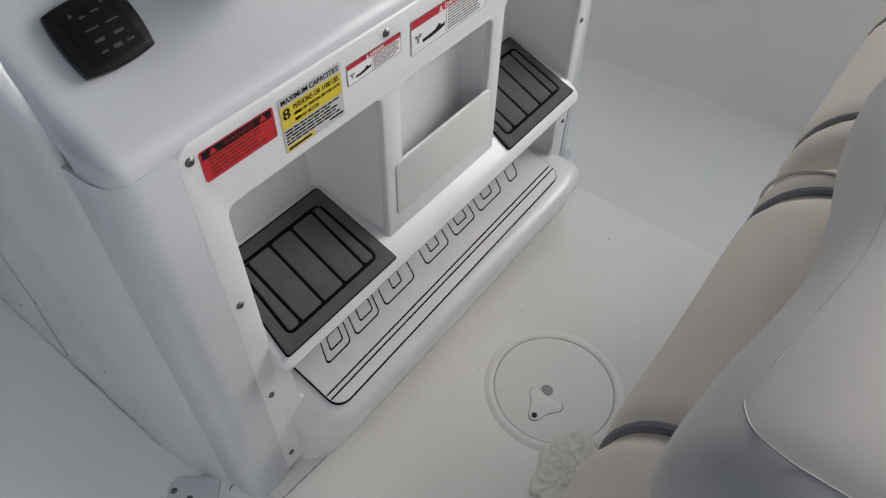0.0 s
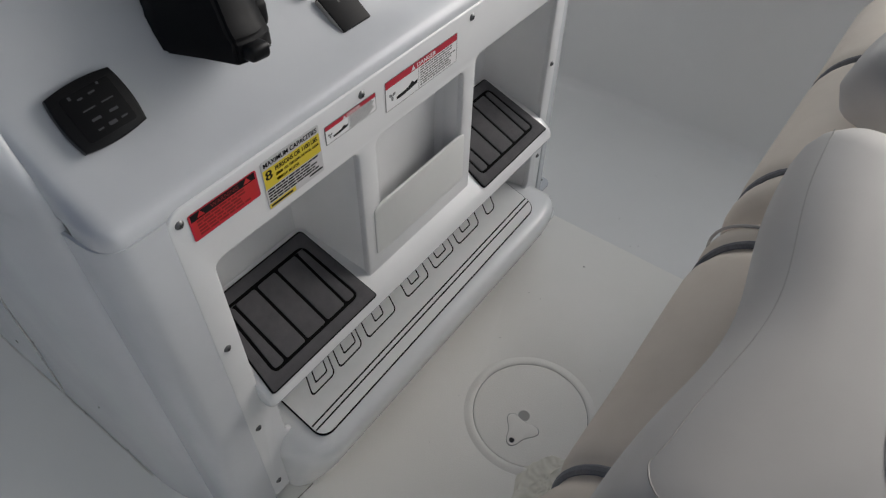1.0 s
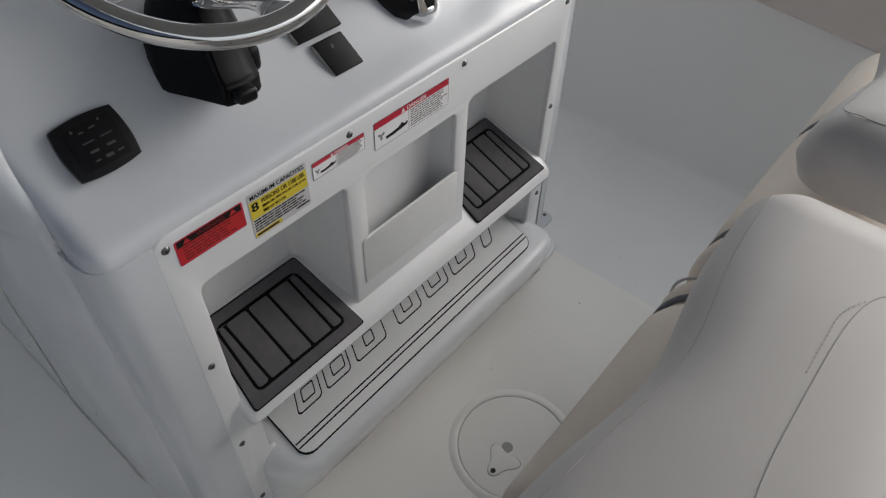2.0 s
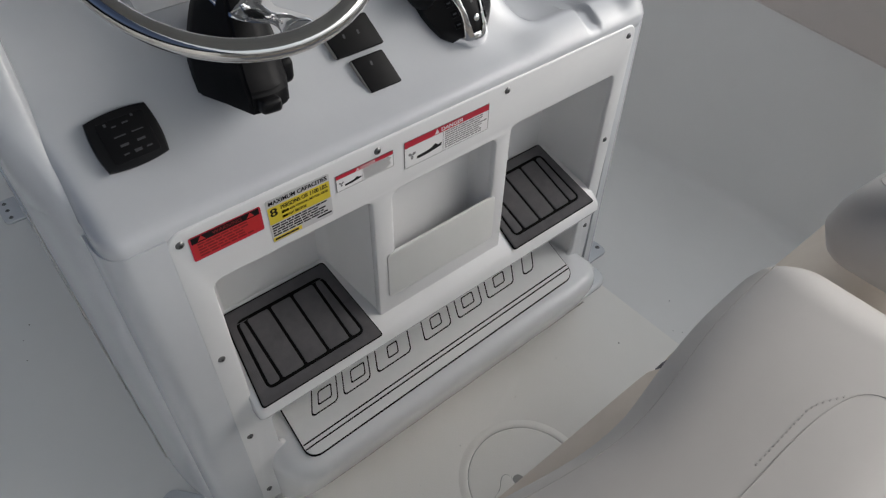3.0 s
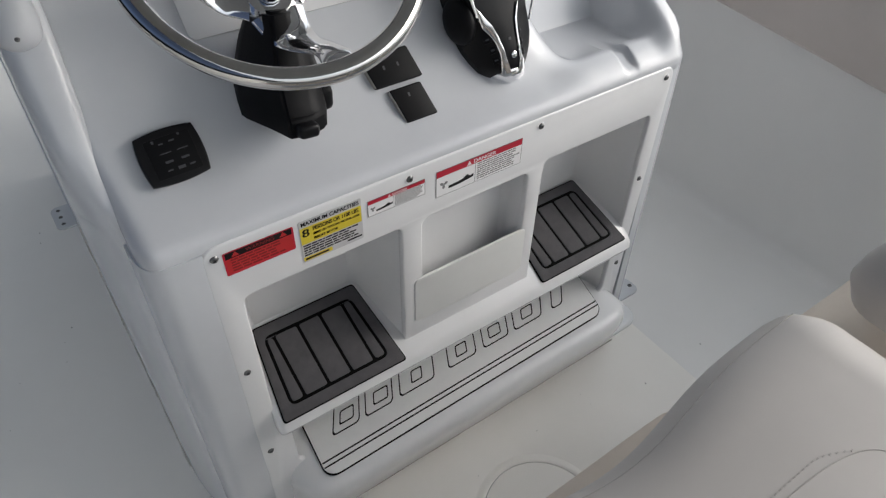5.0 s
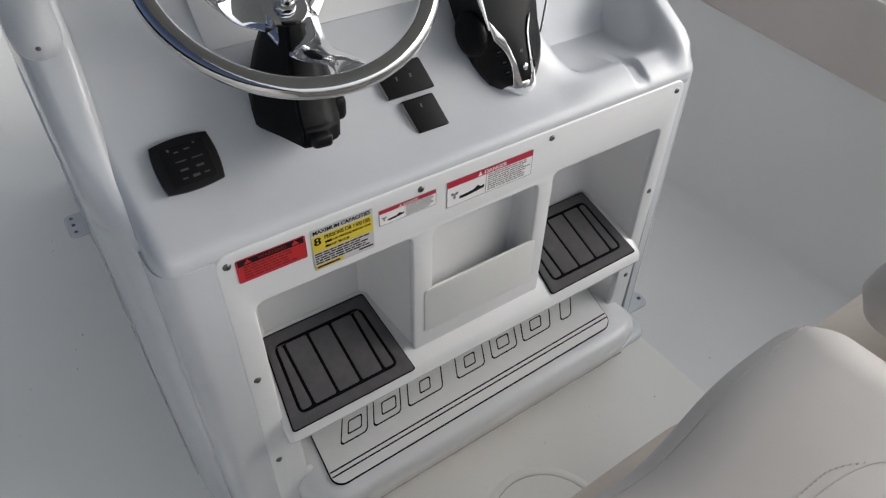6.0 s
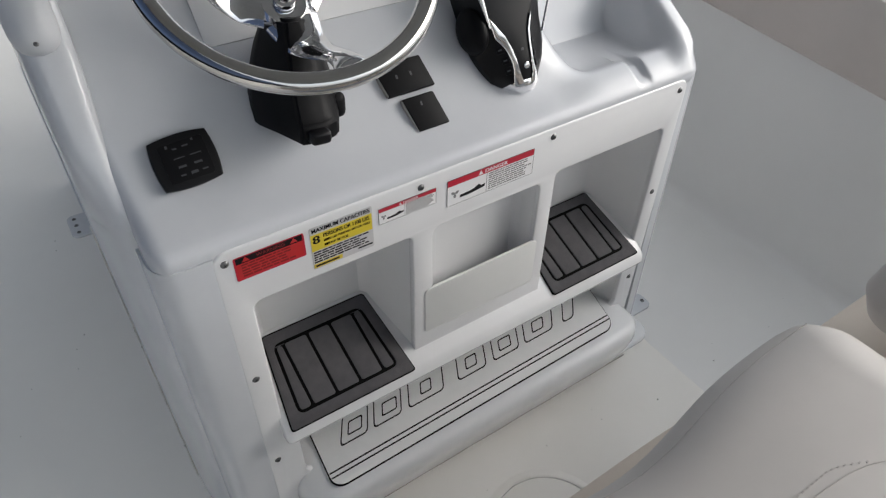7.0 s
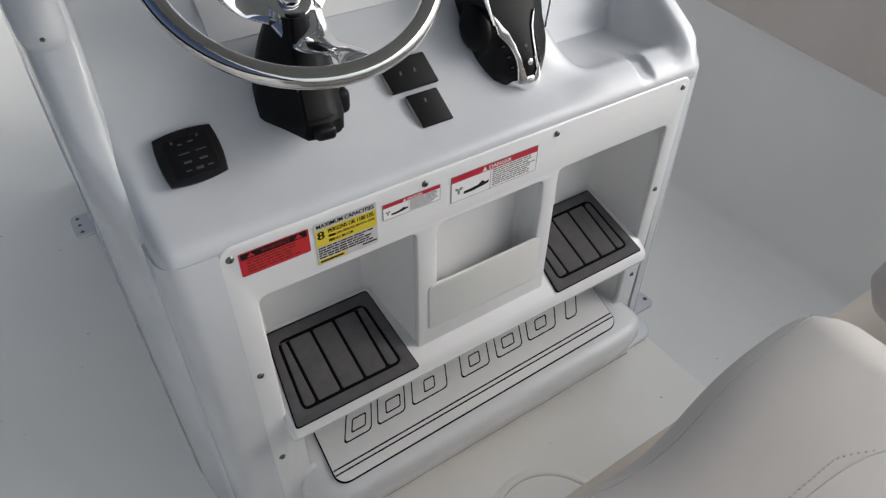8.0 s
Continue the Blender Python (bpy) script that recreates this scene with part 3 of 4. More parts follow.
def lettering(t, m, text, x, y, height, width, mat, h=0.0010, bold=0.0):
    part("lettering", laid(words(text, height, width - bold), m @ Matrix.Translation((x, y, h))), mat, t)
    if bold:
        part("lettering", laid(words(text, height, width - bold), m @ Matrix.Translation((x + bold, y, h + 0.00008))), mat, t)


def bars(t, m, x0, x1, y_top, y_low, n, mat, seed, h=0.0009):
    """Lines of unreadable small print: each line one row of word-long bars."""
    rnd = random.Random(seed)
    step_y = (y_top - y_low) / n
    for i in range(n):
        y = y_top - (i + 1) * step_y
        end = x0 + (x1 - x0) * rnd.uniform(0.78, 1.0)
        x, o = x0, []
        while x < end - step_y:
            wd = step_y * rnd.uniform(0.8, 3.0)
            xe = min(end, x + wd)
            o.append([(x, y + step_y * 0.25), (xe, y + step_y * 0.25), (xe, y + step_y * 0.78), (x, y + step_y * 0.78)])
            x = xe + step_y * 0.35
        if o:
            part("text_line", laid(plate(o, h), m), mat, t)


t, m, w, h = sticker("warning_label", 0.0115, 0.7535, 0.1200, 0.7970, RED, "red warning label with black heading on the console panel")
part("border_line", laid(plate([rounded(0, 0, w, h, 0.003), rounded(0.003, 0.003, w - 0.003, h - 0.003, 0.001)], 0.0007), m), DRED, t)
ink(t, m, "heading_band", 0.003, 0.031, w - 0.003, 0.042, INK)
DARK_RED = material("dark_red_ink", (0.20, 0.012, 0.012), 0.5)
lettering(t, m, "WARNING", 0.034, 0.0335, 0.0065, 0.044, DARK_RED)
for cx in (0.018, 0.092):
    part("triangle", laid(plate([[(cx - 0.006, 0.033), (cx + 0.006, 0.033), (cx, 0.0415)]], 0.001), m), RED, t)
bars(t, m, 0.010, w - 0.008, 0.030, 0.004, 5, DARK_RED, 3)

t, m, w, h = sticker("capacity_label", 0.1285, 0.7175, 0.2350, 0.7995, SILVER, "silver and yellow capacity label on the console panel")
ink(t, m, "yellow_field", 0.001, 0.036, w - 0.001, 0.068, YELLOW)
ink(t, m, "yellow_field", 0.001, 0.002, 0.050, 0.010, YELLOW)
lettering(t, m, "MAXIMUM CAPACITIES", 0.004, 0.0715, 0.0075, w - 0.008, INK, bold=0.0005)
lettering(t, m, "8", 0.004, 0.050, 0.015, 0.012, INK, bold=0.0012)
lettering(t, m, "PERSONS OR 1100 LBS.", 0.022, 0.0575, 0.0075, w - 0.026, INK, bold=0.0005)
ink(t, m, "text_bar", 0.022, 0.0487, 0.0345, 0.0533, INK)
lettering(t, m, "LBS. PERSONS, MOTOR, GEAR", 0.0365, 0.0487, 0.0048, w - 0.0405, INK, bold=0.0004)
ink(t, m, "text_bar", 0.022, 0.0400, 0.0320, 0.0446, INK)
lettering(t, m, "H.P. MOTOR", 0.0335, 0.0400, 0.0048, 0.030, INK, bold=0.0004)
bars(t, m, 0.003, w - 0.004, 0.035, 0.011, 5, INK, 6)
ink(t, m, "text_bar", 0.004, 0.004, 0.044, 0.0075, INK, 0.0011)
ink(t, m, "text_bar", 0.078, 0.006, 0.104, 0.009, INK)


def danger(x0, z0, x1, z1, seed):
    t, m, w, h = sticker("danger_label", x0, z0, x1, z1, WHITE, "white danger label with a red heading on the console panel", 0.001)
    g = 0.0008
    part("border_line", laid(plate([rounded(0, 0, w, h, 0.001), rounded(g, g, w - g, h - g, 0.0005)], 0.0008), m), GREYINK, t)
    ink(t, m, "red_band", 0.0006, h * 0.76, w - 0.0006, h - 0.0004, DRED)
    lettering(t, m, "DANGER", w * 0.42, h * 0.80, h * 0.14, w * 0.26, WHITE, bold=w * 0.003)
    part("triangle", laid(plate([[(w * 0.345, h * 0.79), (w * 0.395, h * 0.79), (w * 0.37, h * 0.96)]], 0.001), m), WHITE, t)
    ink(t, m, "divider", w * 0.44, 0.001, w * 0.445, h * 0.75, GREYINK)
    bars(t, m, w * 0.465, w * 0.98, h * 0.74, h * 0.06, 8, GREYINK, seed)
    # plain pictogram: a slanted silhouette beside a wheel of blades
    body = [(0.14, 0.20), (0.14, 0.30), (0.24, 0.32), (0.30, 0.35), (0.35, 0.46), (0.385, 0.36), (0.425, 0.40), (0.42, 0.28), (0.34, 0.24), (0.24, 0.20)]
    part("pictogram", laid(plate([[(x * w, y * h) for x, y in body]], 0.0009), m), INK, t)
    for k in range(3):
        a = 2 * math.pi * k / 3 + 0.5
        c = Vector((0.085 * w, 0.42 * h))
        o = [(c.x + h * 0.17 * (math.cos(a) * (0.5 + 0.45 * math.cos(b)) - math.sin(a) * 0.3 * math.sin(b)), c.y + h * 0.17 * (math.sin(a) * (0.5 + 0.45 * math.cos(b)) + math.cos(a) * 0.3 * math.sin(b))) for b in [2 * math.pi * j / 14 for j in range(14)]]
        part("blade", laid(plate([o], 0.0009), m), GREYINK, t)
    return t


danger(0.2460, 0.7545, 0.3550, 0.7860, 11)
danger(0.3770, 0.7350, 0.5625, 0.7885, 12)


# ---- switches on the dash ----
def bowed(w, h, bow, n=10):
    out = []
    for (ax, ay), (bx, by), (nx, ny) in (((-w, -h), (w, -h), (0, -1)), ((w, -h), (w, h), (1, 0)), ((w, h), (-w, h), (0, 1)), ((-w, h), (-w, -h), (-1, 0))):
        for k in range(n):
            t = k / n
            b = bow * 4 * t * (1 - t)
            out.append((ax + (bx - ax) * t + nx * b, ay + (by - ay) * t + ny * b))
    return out


Ms = SLOPE @ Matrix.Translation((0.005, 0.0715, 0)) @ pose(0, 0, 0, 0, 0, 1.0)
sp = thing("switch_pad", Ms, "black square trim switch panel with bowed sides on the dash", "switch panel")
part("housing", laid(plate([bowed(0.040, 0.034, 0.004)], 0.014, 0.003), Ms), BLACK, sp)
part("keypad", laid(plate([rounded(-0.030, -0.028, 0.032, 0.027, 0.004)], 0.0148, 0.0004), Ms), RUBBER, sp)
for x0, y0, x1, y1 in ((-0.015, 0.004, 0.000, 0.0055), (0.008, 0.004, 0.023, 0.0055), (-0.013, -0.009, -0.002, -0.006), (0.009, -0.009, 0.020, -0.006), (-0.014, -0.020, -0.007, -0.018), (0.000, -0.021, 0.010, -0.017), (0.016, -0.020, 0.024, -0.018), (-0.012, 0.017, -0.006, 0.019), (0.002, 0.018, 0.010, 0.020), (-0.020, 0.021, -0.017, 0.025), (0.016, 0.023, 0.019, 0.026)):
    part("marking", laid(strip(x0, y0, x1, y1, 0.0004), Ms @ Matrix.Translation((0, 0, 0.0149))), PALEINK, sp, "pale printed marking")


def rocker(x0, x1, s0, s1, marks, label):
    c = SLOPE @ Matrix.Translation(((x0 + x1) / 2, (s0 + s1) / 2, 0))
    t = thing("switch_plate", c, label, "switch", "dash switches")
    w, h = (x1 - x0) / 2, (s1 - s0) / 2
    part("body", laid(plate([[(x - 0.2 * y, y) for x, y in rounded(-w, -h, w, h, 0.003)]], 0.010, 0.002), c), RUBBER, t)
    part("bezel_edge", laid(plate([[(x - 0.2 * y, y) for x, y in rounded(-w - 0.0008, -h + 0.002, -w + 0.0006, h - 0.002, 0.0004)]], 0.0085), c), GREYPLASTIC, t, "grey worn edge")
    for x, y in marks:
        part("marking", laid(strip(x - 0.0016, y - 0.0032, x + 0.0016, y + 0.0032, 0.0004), c @ Matrix.Translation((0, 0, 0.010))), PALEINK, t)
    return t


rocker(0.3545, 0.4135, 0.005, 0.062, ((-0.004, 0.014),), "black rocker switch plate on the dash")
rocker(0.325, 0.4115, 0.070, 0.123, ((-0.014, 0.002), (0.012, 0.002)), "wide black switch plate with two pale marks on the dash")

# ---- steering wheel and column ----
WC = Vector((0.1850, 0.0755, 1.160))
WN = Vector((-0.06, -0.536, 0.842)).normalized()
wu = WN.cross(Vector((0, 0, 1))).normalized()
wv = WN.cross(wu)
WR = 0.1805
hub = WC - 0.104 * WN
wheel = thing("steering_wheel", hub, "polished stainless steel steering wheel with curved spokes", "steering wheel")
part("rim", tube([WC + WR * (math.cos(2 * math.pi * k / 96) * wu + math.sin(2 * math.pi * k / 96) * wv) for k in range(96)], 0.0135, 18, True), STEEL, wheel)
TW = Matrix((( wu.x, wv.x, WN.x, hub.x), (wu.y, wv.y, WN.y, hub.y), (wu.z, wv.z, WN.z, hub.z), (0, 0, 0, 1)))
part("hub", moved(lathe([(0.001, -0.02), (0.030, -0.02), (0.036, -0.012), (0.036, 0.004), (0.030, 0.010), (0.001, 0.012)], 32), TW), CHROME, wheel)
part("hub_nut", moved(lathe([(0.001, 0.012), (0.016, 0.012), (0.017, 0.016), (0.015, 0.022), (0.011, 0.024), (0.011, 0.036), (0.009, 0.040), (0.001, 0.041)], 12), TW), CHROME, wheel, "chrome hub nut")


def spoke(angle):
    rings = []
    for k in range(15):
        t = k / 14
        r = 0.024 + (WR - 0.030) * t
        hz = 0.004 + 0.100 * smoothstep(0.15, 1.0, t) - 0.006 * math.sin(math.pi * t)
        half = 0.024 * (1 - t) ** 1.5 + 0.0145 + 0.010 * smoothstep(0.7, 1.0, t)
        th = 0.007 - 0.002 * t
        a = radians(angle) + 0.05 * math.sin(math.pi * t)
        c = Vector((r * math.cos(a), r * math.sin(a), hz))
        s = Vector((-math.sin(a), math.cos(a), 0))
        row = []
        for j in range(12):
            b = 2 * math.pi * j / 12
            row.append(TW @ (c + s * half * math.cos(b) + Vector((0, 0, th * math.sin(b) - 0.004 * math.cos(b) ** 2))))
        rings.append(row)
    return loft(rings)


for a in (98, 218, 338):
    part("spoke", spoke(a), CHROME, wheel)

col = thing("steering_column", SLOPE @ Vector((0.187, 0.12, 0)), "black plastic tilt steering column on the dash", "steering column")
base = SLOPE @ Vector((0.178, 0.088, -0.005))
axis = (hub - base)
L = axis.length
axis.normalize()
cu_ = axis.cross(Vector((1, 0, 0))).normalized()
cw_ = cu_.cross(axis)
TC = Matrix(((cw_.x, cu_.x, axis.x, base.x), (cw_.y, cu_.y, axis.y, base.y), (cw_.z, cu_.z, axis.z, base.z), (0, 0, 0, 1)))
def housing(z, k, low):
    pts = [(-0.060, 0.030), (-0.061, -0.004), (-0.046, -0.050), (-0.032, -0.090 - low), (0.000, -0.094 - low), (0.028, -0.082 - low), (0.052, -0.046), (0.054, 0.030), (0.034, 0.058), (-0.034, 0.058)]
    return [(x * k, y * k, z) for x, y in pts]


bm = loft([housing(0.0, 1.0, 0.012), housing(0.028, 1.0, 0.012), housing(0.040, 0.96, 0.004), housing(0.060, 0.96, -0.002), housing(L * 0.50, 0.86, -0.006), housing(L * 0.68, 0.74, -0.008), housing(L * 0.84, 0.58, -0.01), housing(L * 0.96, 0.44, -0.01)])
bmesh.ops.bevel(bm, geom=bm.edges[:], offset=0.004, segments=2, affect="EDGES")
part("column_housing", moved(bm, TC), RUBBER, col)
part("tilt_lever", moved(box((-0.024, -0.120, 0.004), (0.006, -0.06, 0.024), 0.006, 3), TC), BLACK, col)
part("side_lobe", moved(box((0.030, -0.064, 0.010), (0.058, -0.018, 0.048), 0.010, 3), TC), RUBBER, col)

# ---- engine control ----
ctl = thing("engine_control", SLOPE @ Vector((0.57, 0.10, 0)), "black and chrome engine control lever on the dash", "control lever")


# across the lever at steps up the dash: place, left foot, left ridge, right ridge, right foot, ridge height
CONTROL = ((0.0135, 0.574, 0.578, 0.594, 0.597, 0.010), (0.022, 0.560, 0.565, 0.597, 0.606, 0.020), (0.040, 0.527, 0.560, 0.596, 0.622, 0.032), (0.062, 0.514, 0.556, 0.593, 0.637, 0.042),
           (0.085, 0.505, 0.547, 0.592, 0.646, 0.050), (0.105, 0.501, 0.533, 0.593, 0.650, 0.057), (0.135, 0.500, 0.516, 0.603, 0.653, 0.066), (0.180, 0.502, 0.512, 0.618, 0.656, 0.080), (0.260, 0.505, 0.514, 0.626, 0.658, 0.098))


def control_at(sl):
    """The lever's section, by straight steps, at a place up the dash."""
    for a, b in zip(CONTROL, CONTROL[1:]):
        if sl <= b[0]:
            t = (sl - a[0]) / (b[0] - a[0])
            return [p + (q - p) * t for p, q in zip(a, b)]
    return list(CONTROL[-1])


def control_body(s0, s1, grow, end, n=24):
    rings = []
    for k in range(n + 1):
        sl, xl, xa, xb, xr, h = control_at(s0 + (s1 - s0) * k / n)
        size = grow + (end - grow) * (k / n) ** 2
        mid = (xa + xb) / 2
        row = [(xl, -0.004), (xl - 0.001, h * 0.30), (xl + (xa - xl) * 0.45, h * 0.74), (xa - 0.004, h - 0.003), (xa, h), (xa + 0.005, h + 0.001), (mid, h + 0.004), (xb - 0.005, h + 0.001), (xb, h), (xb + 0.004, h - 0.003), (xr - (xr - xb) * 0.35, h * 0.70), (xr + 0.001, h * 0.30), (xr, -0.004)]
        rings.append([SLOPE @ Vector((mid + (x - mid) * size, sl - (size - 1) * 0.02, z * size + (size - 1) * 0.01)) for x, z in row])
    return loft(rings)


def chrome_strip(side, path):
    """A tapering bright strip along one ridge; path: places up the dash and widths."""
    rings = []
    for k in range(25):
        q = k / 24 * (len(path) - 1)
        i = min(int(q), len(path) - 2)
        sl = path[i][0] + (path[i + 1][0] - path[i][0]) * (q - i)
        w = path[i][1] + (path[i + 1][1] - path[i][1]) * (q - i)
        sec = control_at(sl)
        x = sec[2] if side < 0 else sec[3]
        tilt = 0.35 * side
        row = []
        for j in range(10):
            a = 2 * math.pi * j / 10
            cx, ch = w / 2 * math.cos(a), 0.0028 * math.sin(a)
            row.append(SLOPE @ Vector((x + cx, sl, sec[5] + 0.0012 + ch - cx * tilt)))
        rings.append(row)
    return loft(rings)


part("lever_body", control_body(0.0135, 0.26, 1.0, 1.0), BLACK, ctl)
part("tip_cap", control_body(0.0135, 0.034, 1.08, 0.96, 10), CHROME, ctl, "chrome tip")
part("chrome_trim", chrome_strip(-1, ((0.136, 0.003), (0.118, 0.010), (0.104, 0.017), (0.092, 0.012), (0.075, 0.0085), (0.050, 0.0095), (0.030, 0.016), (0.018, 0.020), (0.0137, 0.015))), CHROME, ctl, "chrome trim strip")
part("chrome_trim", chrome_strip(1, ((0.130, 0.004), (0.120, 0.007), (0.100, 0.0065), (0.066, 0.006), (0.045, 0.008), (0.030, 0.015), (0.018, 0.020), (0.0137, 0.015))), CHROME, ctl, "chrome trim strip")
bm = bmesh.new()
bmesh.ops.create_uvsphere(bm, u_segments=24, v_segments=14, radius=1)
bmesh.ops.scale(bm, vec=(0.021, 0.039, 0.037), verts=bm.verts)
part("pivot_cap", moved(bm, SLOPE @ Matrix.Translation((0.505, 0.131, 0.028))), RUBBER, ctl)
part("chrome_trim", tube([SLOPE @ Vector((0.517 - 0.002 * k, 0.122 + 0.010 * k, 0.062 + 0.0035 * k)) for k in range(8)], [0.002 + 0.0006 * k for k in range(8)], 10), CHROME, ctl, "chrome side strip")
part("chrome_trim", tube([SLOPE @ Vector((0.637 + 0.0035 * k, 0.100 + 0.008 * k, 0.036 + 0.003 * k)) for k in range(12)], 0.0026, 10), CHROME, ctl, "chrome side strip")
sec = control_at(0.052)
part("button", moved(lathe([(0.001, -0.002), (0.0058, -0.002), (0.0058, 0.0016), (0.004, 0.0028), (0.001, 0.0028)], 18), SLOPE @ Matrix.Translation((0.578, 0.052, sec[5] + 0.0035)) @ pose(0, 0, 0, 24)), CHROME, ctl, "small chrome button")
part("key_mark", moved(box((-0.0028, -0.0022, 0), (0.0028, 0.0022, 0.0008)), SLOPE @ Matrix.Translation((0.573, 0.078, control_at(0.078)[5] + 0.0036)) @ pose(0, 0, 0, 20)), PALEINK, ctl)
for side, sl in ((-1, 0.052), (-1, 0.069), (-1, 0.087), (1, 0.053), (1, 0.070), (1, 0.088)):
    sec = control_at(sl)
    if side < 0:
        x, h, ry = sec[2] - 0.012, sec[5] * 0.885, -34
    else:
        x, h, ry = sec[3] + 0.012, sec[5] * 0.86, 40
    at = SLOPE @ Matrix.Translation((x, sl, h)) @ pose(0, 0, 0, 10, ry)
    key = part("key", moved(box((-0.0065, -0.006, -0.004), (0.0065, 0.006, 0.0012), 0.0012), at), RUBBER, ctl, "black key with a pale mark")
    part("key_mark", moved(box((-0.0032, -0.0014, 0.0010), (0.0032, 0.0014, 0.0016)), at), PALEINK, key)

# ---- canopy leg at the coaming ----
leg = thing("canopy_leg", (-0.115, 0.21, 1.07), "white painted canopy leg tube ending on the console coaming", "canopy leg")
d = Vector((-0.02, 0.62, 0.78)).normalized()
p0 = Vector((-0.108, 0.185, 1.058))
pts = [p0 + d * s for s in (0, 0.003, 0.009, 0.018, 0.03, 0.2, 0.5, 1.09)]
screw(Matrix.Translation((-0.112, 0.173, 1.078)) @ pose(0, 0, 0, 60) @ Matrix.Diagonal((0.5, 0.5, 0.5, 1)), leg)
TUBE = material("painted_tube", (0.60, 0.61, 0.635), 0.42, color2=(0.64, 0.65, 0.67), scale=9, bump=0.05, bump_scale=200)
part("leg_tube", tube(pts, [0.004, 0.015, 0.023, 0.028, 0.030, 0.030, 0.030, 0.030], 24), TUBE, leg)


# ---- seat bolsters ----
def bolster(x0, x1, name, label):
    """A thick leaning cushion, rounded all round, with a slightly waved front."""
    y0, y1, zt, th = -0.80, -0.554, 0.972, 0.12
    t = thing(name, ((x0 + x1) / 2, (y0 + y1) / 2, zt - th), label, "bolster", "seat bolsters")
    rings = []
    for inset, z in ((0.060, zt - th), (0.030, zt - th + 0.006), (0.010, zt - th + 0.022), (0.0, zt - 0.070), (0.004, zt - 0.046), (0.012, zt - 0.027), (0.024, zt - 0.013), (0.042, zt - 0.004), (0.070, zt + 0.001)):
        row = []
        o = rounded(x0 + inset, y0 + inset, x1 - inset, y1 - inset, max(0.004, 0.05 - inset * 0.5), 8)
        for i, (xa, ya) in enumerate(o):
            xb, yb = o[(i + 1) % len(o)]
            n = 24 if i in (8, 26) else 8 if i in (17, 35) else 1
            for k in range(n):
                x, y = xa + (xb - xa) * k / n, ya + (yb - ya) * k / n
                u = (x - x0) / (x1 - x0)
                y -= smoothstep(-0.70, -0.57, y) * 0.027 * math.exp(-((u - 0.46) / 0.21) ** 2)
                row.append((x, y, z))
        rings.append(row)
    part("cover", loft(rings), VINYL, t)
    def top(x, y):
        """Height of the cover over a place on it."""
        u = (x - x0) / (x1 - x0)
        yf = y1 - 0.027 * math.exp(-((u - 0.46) / 0.21) ** 2)
        d = min(x - x0, x1 - x, y - y0, yf - y)
        ins = ((0.0, -0.070), (0.004, -0.046), (0.012, -0.027), (0.024, -0.013), (0.042, -0.004), (0.070, 0.001))
        for (a, za), (b, zb) in zip(ins, ins[1:]):
            if d <= b:
                return zt + za + (zb - za) * max(0, d - a) / (b - a)
        return zt + 0.001

    front = [(x0 + 0.052, -0.70), (x0 + 0.050, -0.67), (x0 + 0.048, -0.64)]
    front += [(x0 + 0.083 - 0.035 * math.cos(a), -0.612 + 0.0345 * math.sin(a)) for a in [math.pi / 2 * k / 12 for k in range(12)]]
    for k in range(1, 27):
        x = x0 + 0.08 + (x1 - x0 - 0.125) * k / 26
        u = (x - x0) / (x1 - x0)
        front.append((x, -0.5785 - 0.024 * math.exp(-((u - 0.46) / 0.21) ** 2) + 0.003 * u * u))
    part("front_seam", tube([(x, y, top(x, y) + 0.0002) for x, y in front], 0.0007, 6), SEAM, t, "grey stitched seam")
    c = (x0 + x1) / 2
    rear = []
    for k in range(31):
        a = math.pi * k / 30
        ca, sa = math.cos(a), math.sin(a)
        rear.append((c - 0.155 * abs(ca) ** 0.55 * (1 if ca > 0 else -1), -0.735 + 0.044 * sa ** 0.6))
    part("rear_seam", tube([(x, y, top(x, y) + 0.0002) for x, y in rear], 0.0005, 6), SEAM, t, "grey stitched seam")
    for k in range(19):
        x = c + 0.02 + k * 0.006
        y = -0.684 - 0.022 * smoothstep(0.09, 0.16, x - c)
        part("stitch", moved(box((-0.0012, -0.0006, 0), (0.0012, 0.0006, 0.0006)), Matrix.Translation((x, y, top(x, y)))), SEAM, t)
    return t


bolster(-0.105, 0.456, "seat_bolster", "cream vinyl leaning seat bolster with grey seams")
bolster(0.555, 1.105, "seat_bolster", "cream vinyl leaning seat bolster beside its twin")

# ---- rolled canvas under the bolsters ----
roll = thing("canvas_roll", (0.5, -0.62, 0.60), "rolled cream canvas curtain tied with grey cords", "canvas roll")
straps = (0.038, 0.398, 0.568, 0.918)
rings = []
for i in range(121):
    x = -0.20 + 1.40 * i / 120
    r = 0.108
    for s in straps:
        r -= 0.010 * math.exp(-((x - s) / 0.016) ** 2)
    r -= 0.030 * math.exp(-((x - 0.478) / 0.024) ** 2)
    row = []
    for k in range(32):
        a = 2 * math.pi * k / 32
        q = r * (1 + 0.02 * noise.noise(Vector((x * 6, math.cos(a) * 1.5, math.sin(a) * 1.5))))
        row.append((x, -0.614 + q * math.cos(a), 0.695 + q * math.sin(a)))
    rings.append(row)
part("canvas", loft(rings), CANVAS, roll)
for s in straps:
    pts = [(s + 0.006 * math.sin(2 * a), -0.614 + 0.1005 * math.cos(a), 0.695 + 0.1005 * math.sin(a)) for a in [2 * math.pi * k / 40 for k in range(40)]]
    part("cord", tube(pts, 0.0055, 8, True), CORD, roll, "grey tie cord")

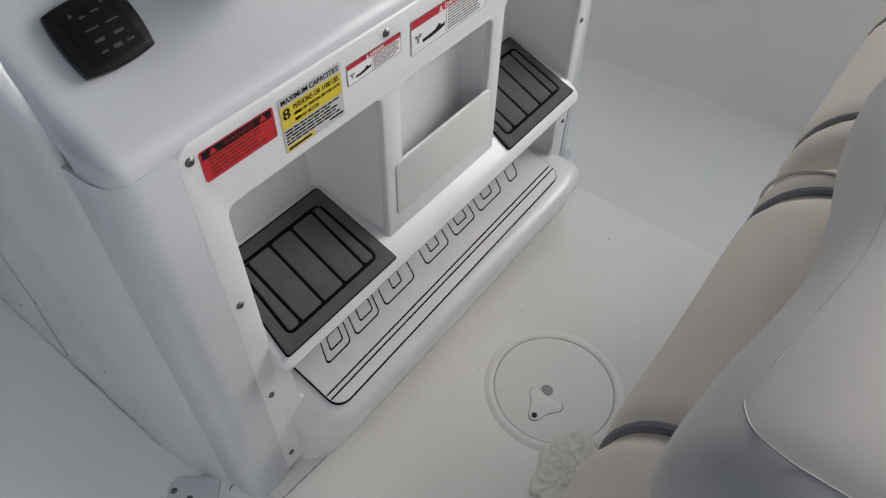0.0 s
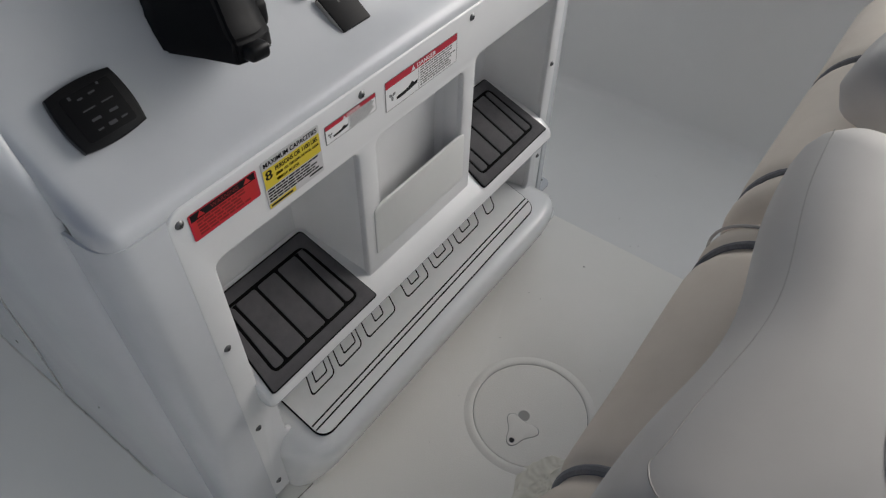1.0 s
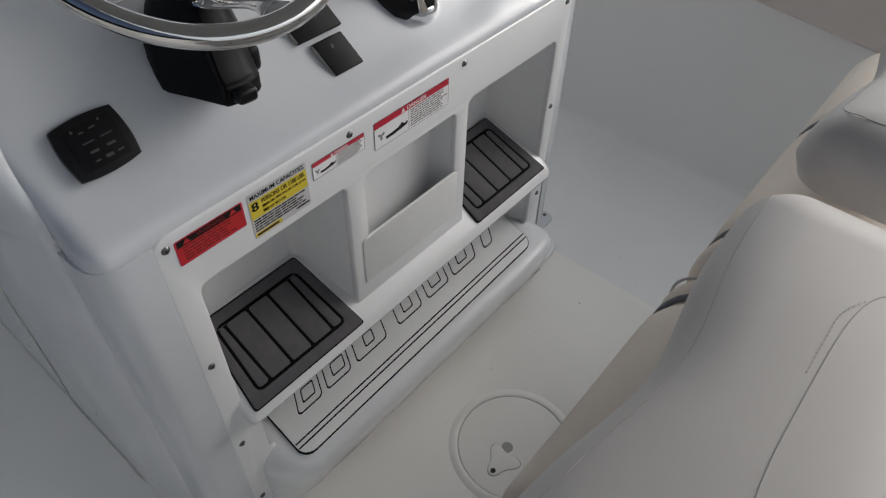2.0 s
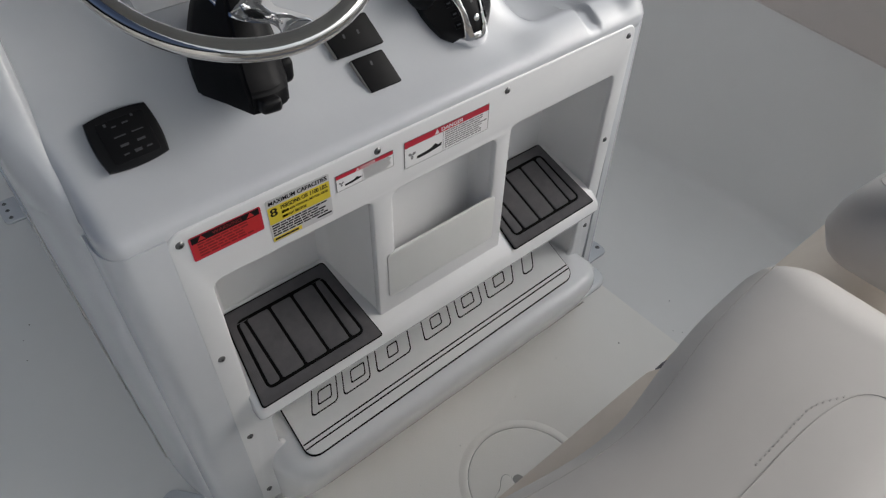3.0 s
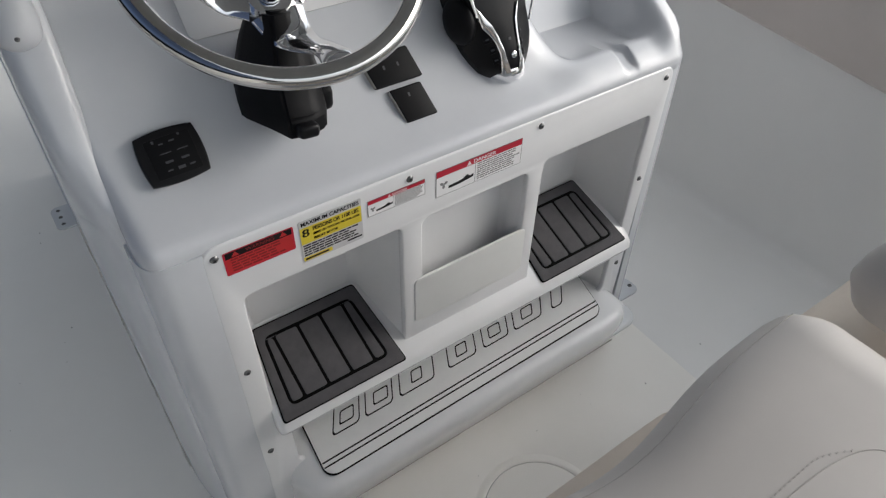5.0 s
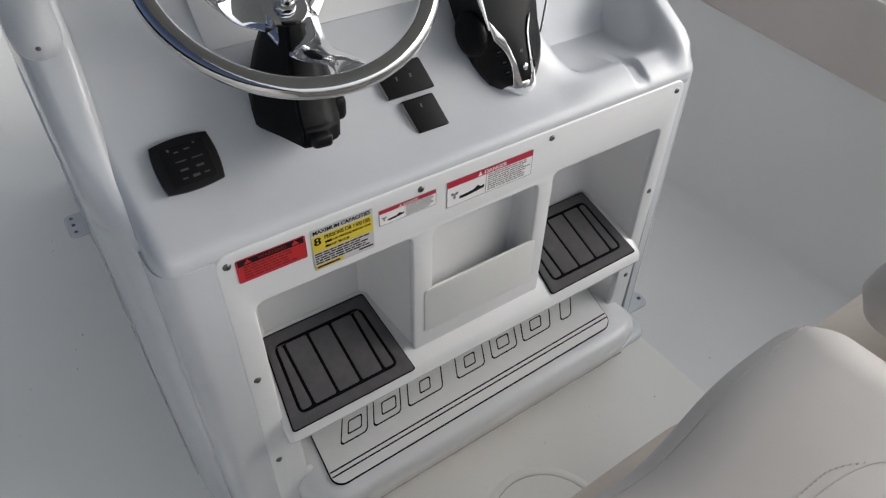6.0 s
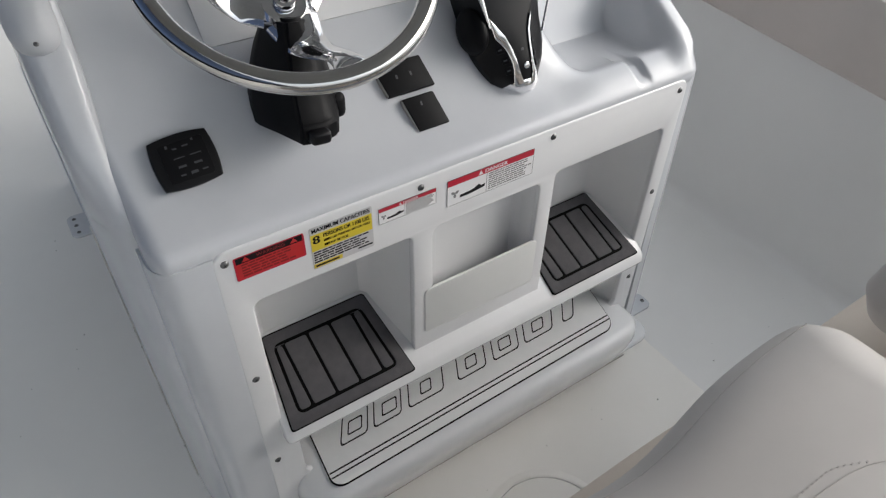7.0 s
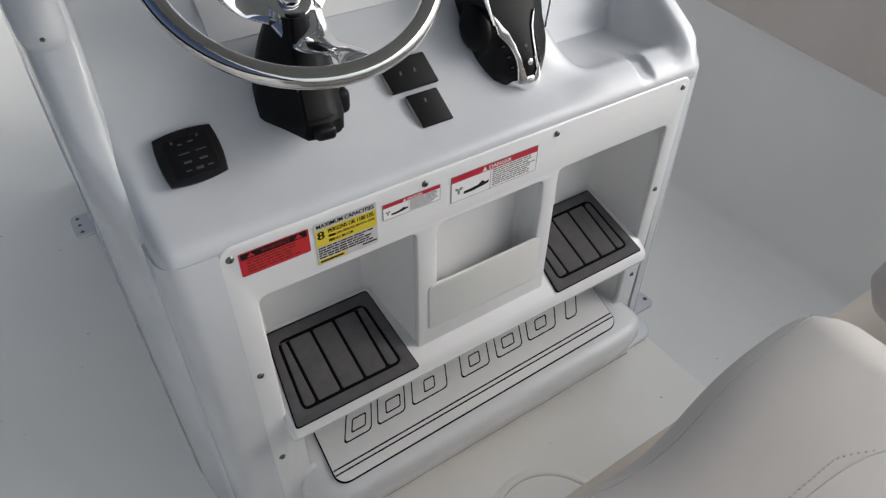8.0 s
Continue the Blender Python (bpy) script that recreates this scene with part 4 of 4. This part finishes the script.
base = thing("leaning_post", (0.5, -0.72, 0), "white moulded leaning post base under the bolsters", "leaning post")
part("base_body", box((-0.12, -0.92, 0), (1.12, -0.56, 0.592), 0.03, 3), DIM_GEL, base)
for x in (0.0, 0.34, 0.66, 1.0):
    part("stay", tube([(x, -0.735, 0.58), (x, -0.735, 0.865)], 0.016, 12), STEEL, base)

# flap of the canvas where one roll laps over the next
pts = [(0.445 - 0.030 * math.sin(a) + 0.02 * math.cos(a), -0.614 + 0.1075 * math.cos(a), 0.695 + 0.1075 * math.sin(a)) for a in [2 * math.pi * k / 40 for k in range(40)]]
part("flap_edge", tube(pts, 0.0022, 6, True), SEAM, roll, "folded canvas edge")

# ---- crumpled cloth on the deck ----
bm = bmesh.new()
bmesh.ops.create_icosphere(bm, subdivisions=6, radius=1)
for v in bm.verts:
    p = v.co.copy()
    e = 1 + 0.40 * noise.noise(p * 1.6) + 0.10 * noise.noise(p * 5)
    fold = 0.55 - abs(noise.noise(Vector((p.x * 3.2, p.y * 2.2, 0.4)) + 0.8 * noise.noise_vector(p * 2.0)))
    fold += 0.45 * (0.5 - abs(noise.noise(Vector((p.x * 8, p.y * 6, 1.7)))))
    v.co = Vector((0.325 + p.x * e * 0.10, -0.445 + p.y * e * 0.060, 0.0058 + p.z * (0.006 + 0.010 * max(0, fold)) if p.z > 0 else 0.0058 + 0.003 * p.z))
tagged(part("crumpled_cloth", bm, FILM), "crumpled translucent cream cloth lying on the deck", "cloth")

# ---- grit on the deck ----
rnd = random.Random(4)
bm = bmesh.new()
spots = [(0.918, -0.20, 0.0018), (1.146, -0.193, 0.0018), (0.40, -0.06 - 0.10, 0.0012)]
spots += [(rnd.uniform(-0.85, -0.2), rnd.uniform(-0.2, 1.6), rnd.uniform(0.0008, 0.002)) for _ in range(26)]
spots += [(rnd.uniform(0.2, 1.55), rnd.uniform(-0.9, -0.12), rnd.uniform(0.0005, 0.0012)) for _ in range(30)]
for x, y, r in spots:
    z = 0.0047 if -0.06 < x < 1.03 and y < 0.05 else 0.0002
    made = bmesh.ops.create_icosphere(bm, subdivisions=1, radius=r)
    bmesh.ops.transform(bm, matrix=Matrix.Translation((x, y, z)) @ Matrix.Diagonal((1, rnd.uniform(0.6, 1.5), 0.5, 1)), verts=made["verts"])
tagged(part("grit", bm, GRIT), "tiny dark specks of grit on the deck", "grit", kind="stuff")
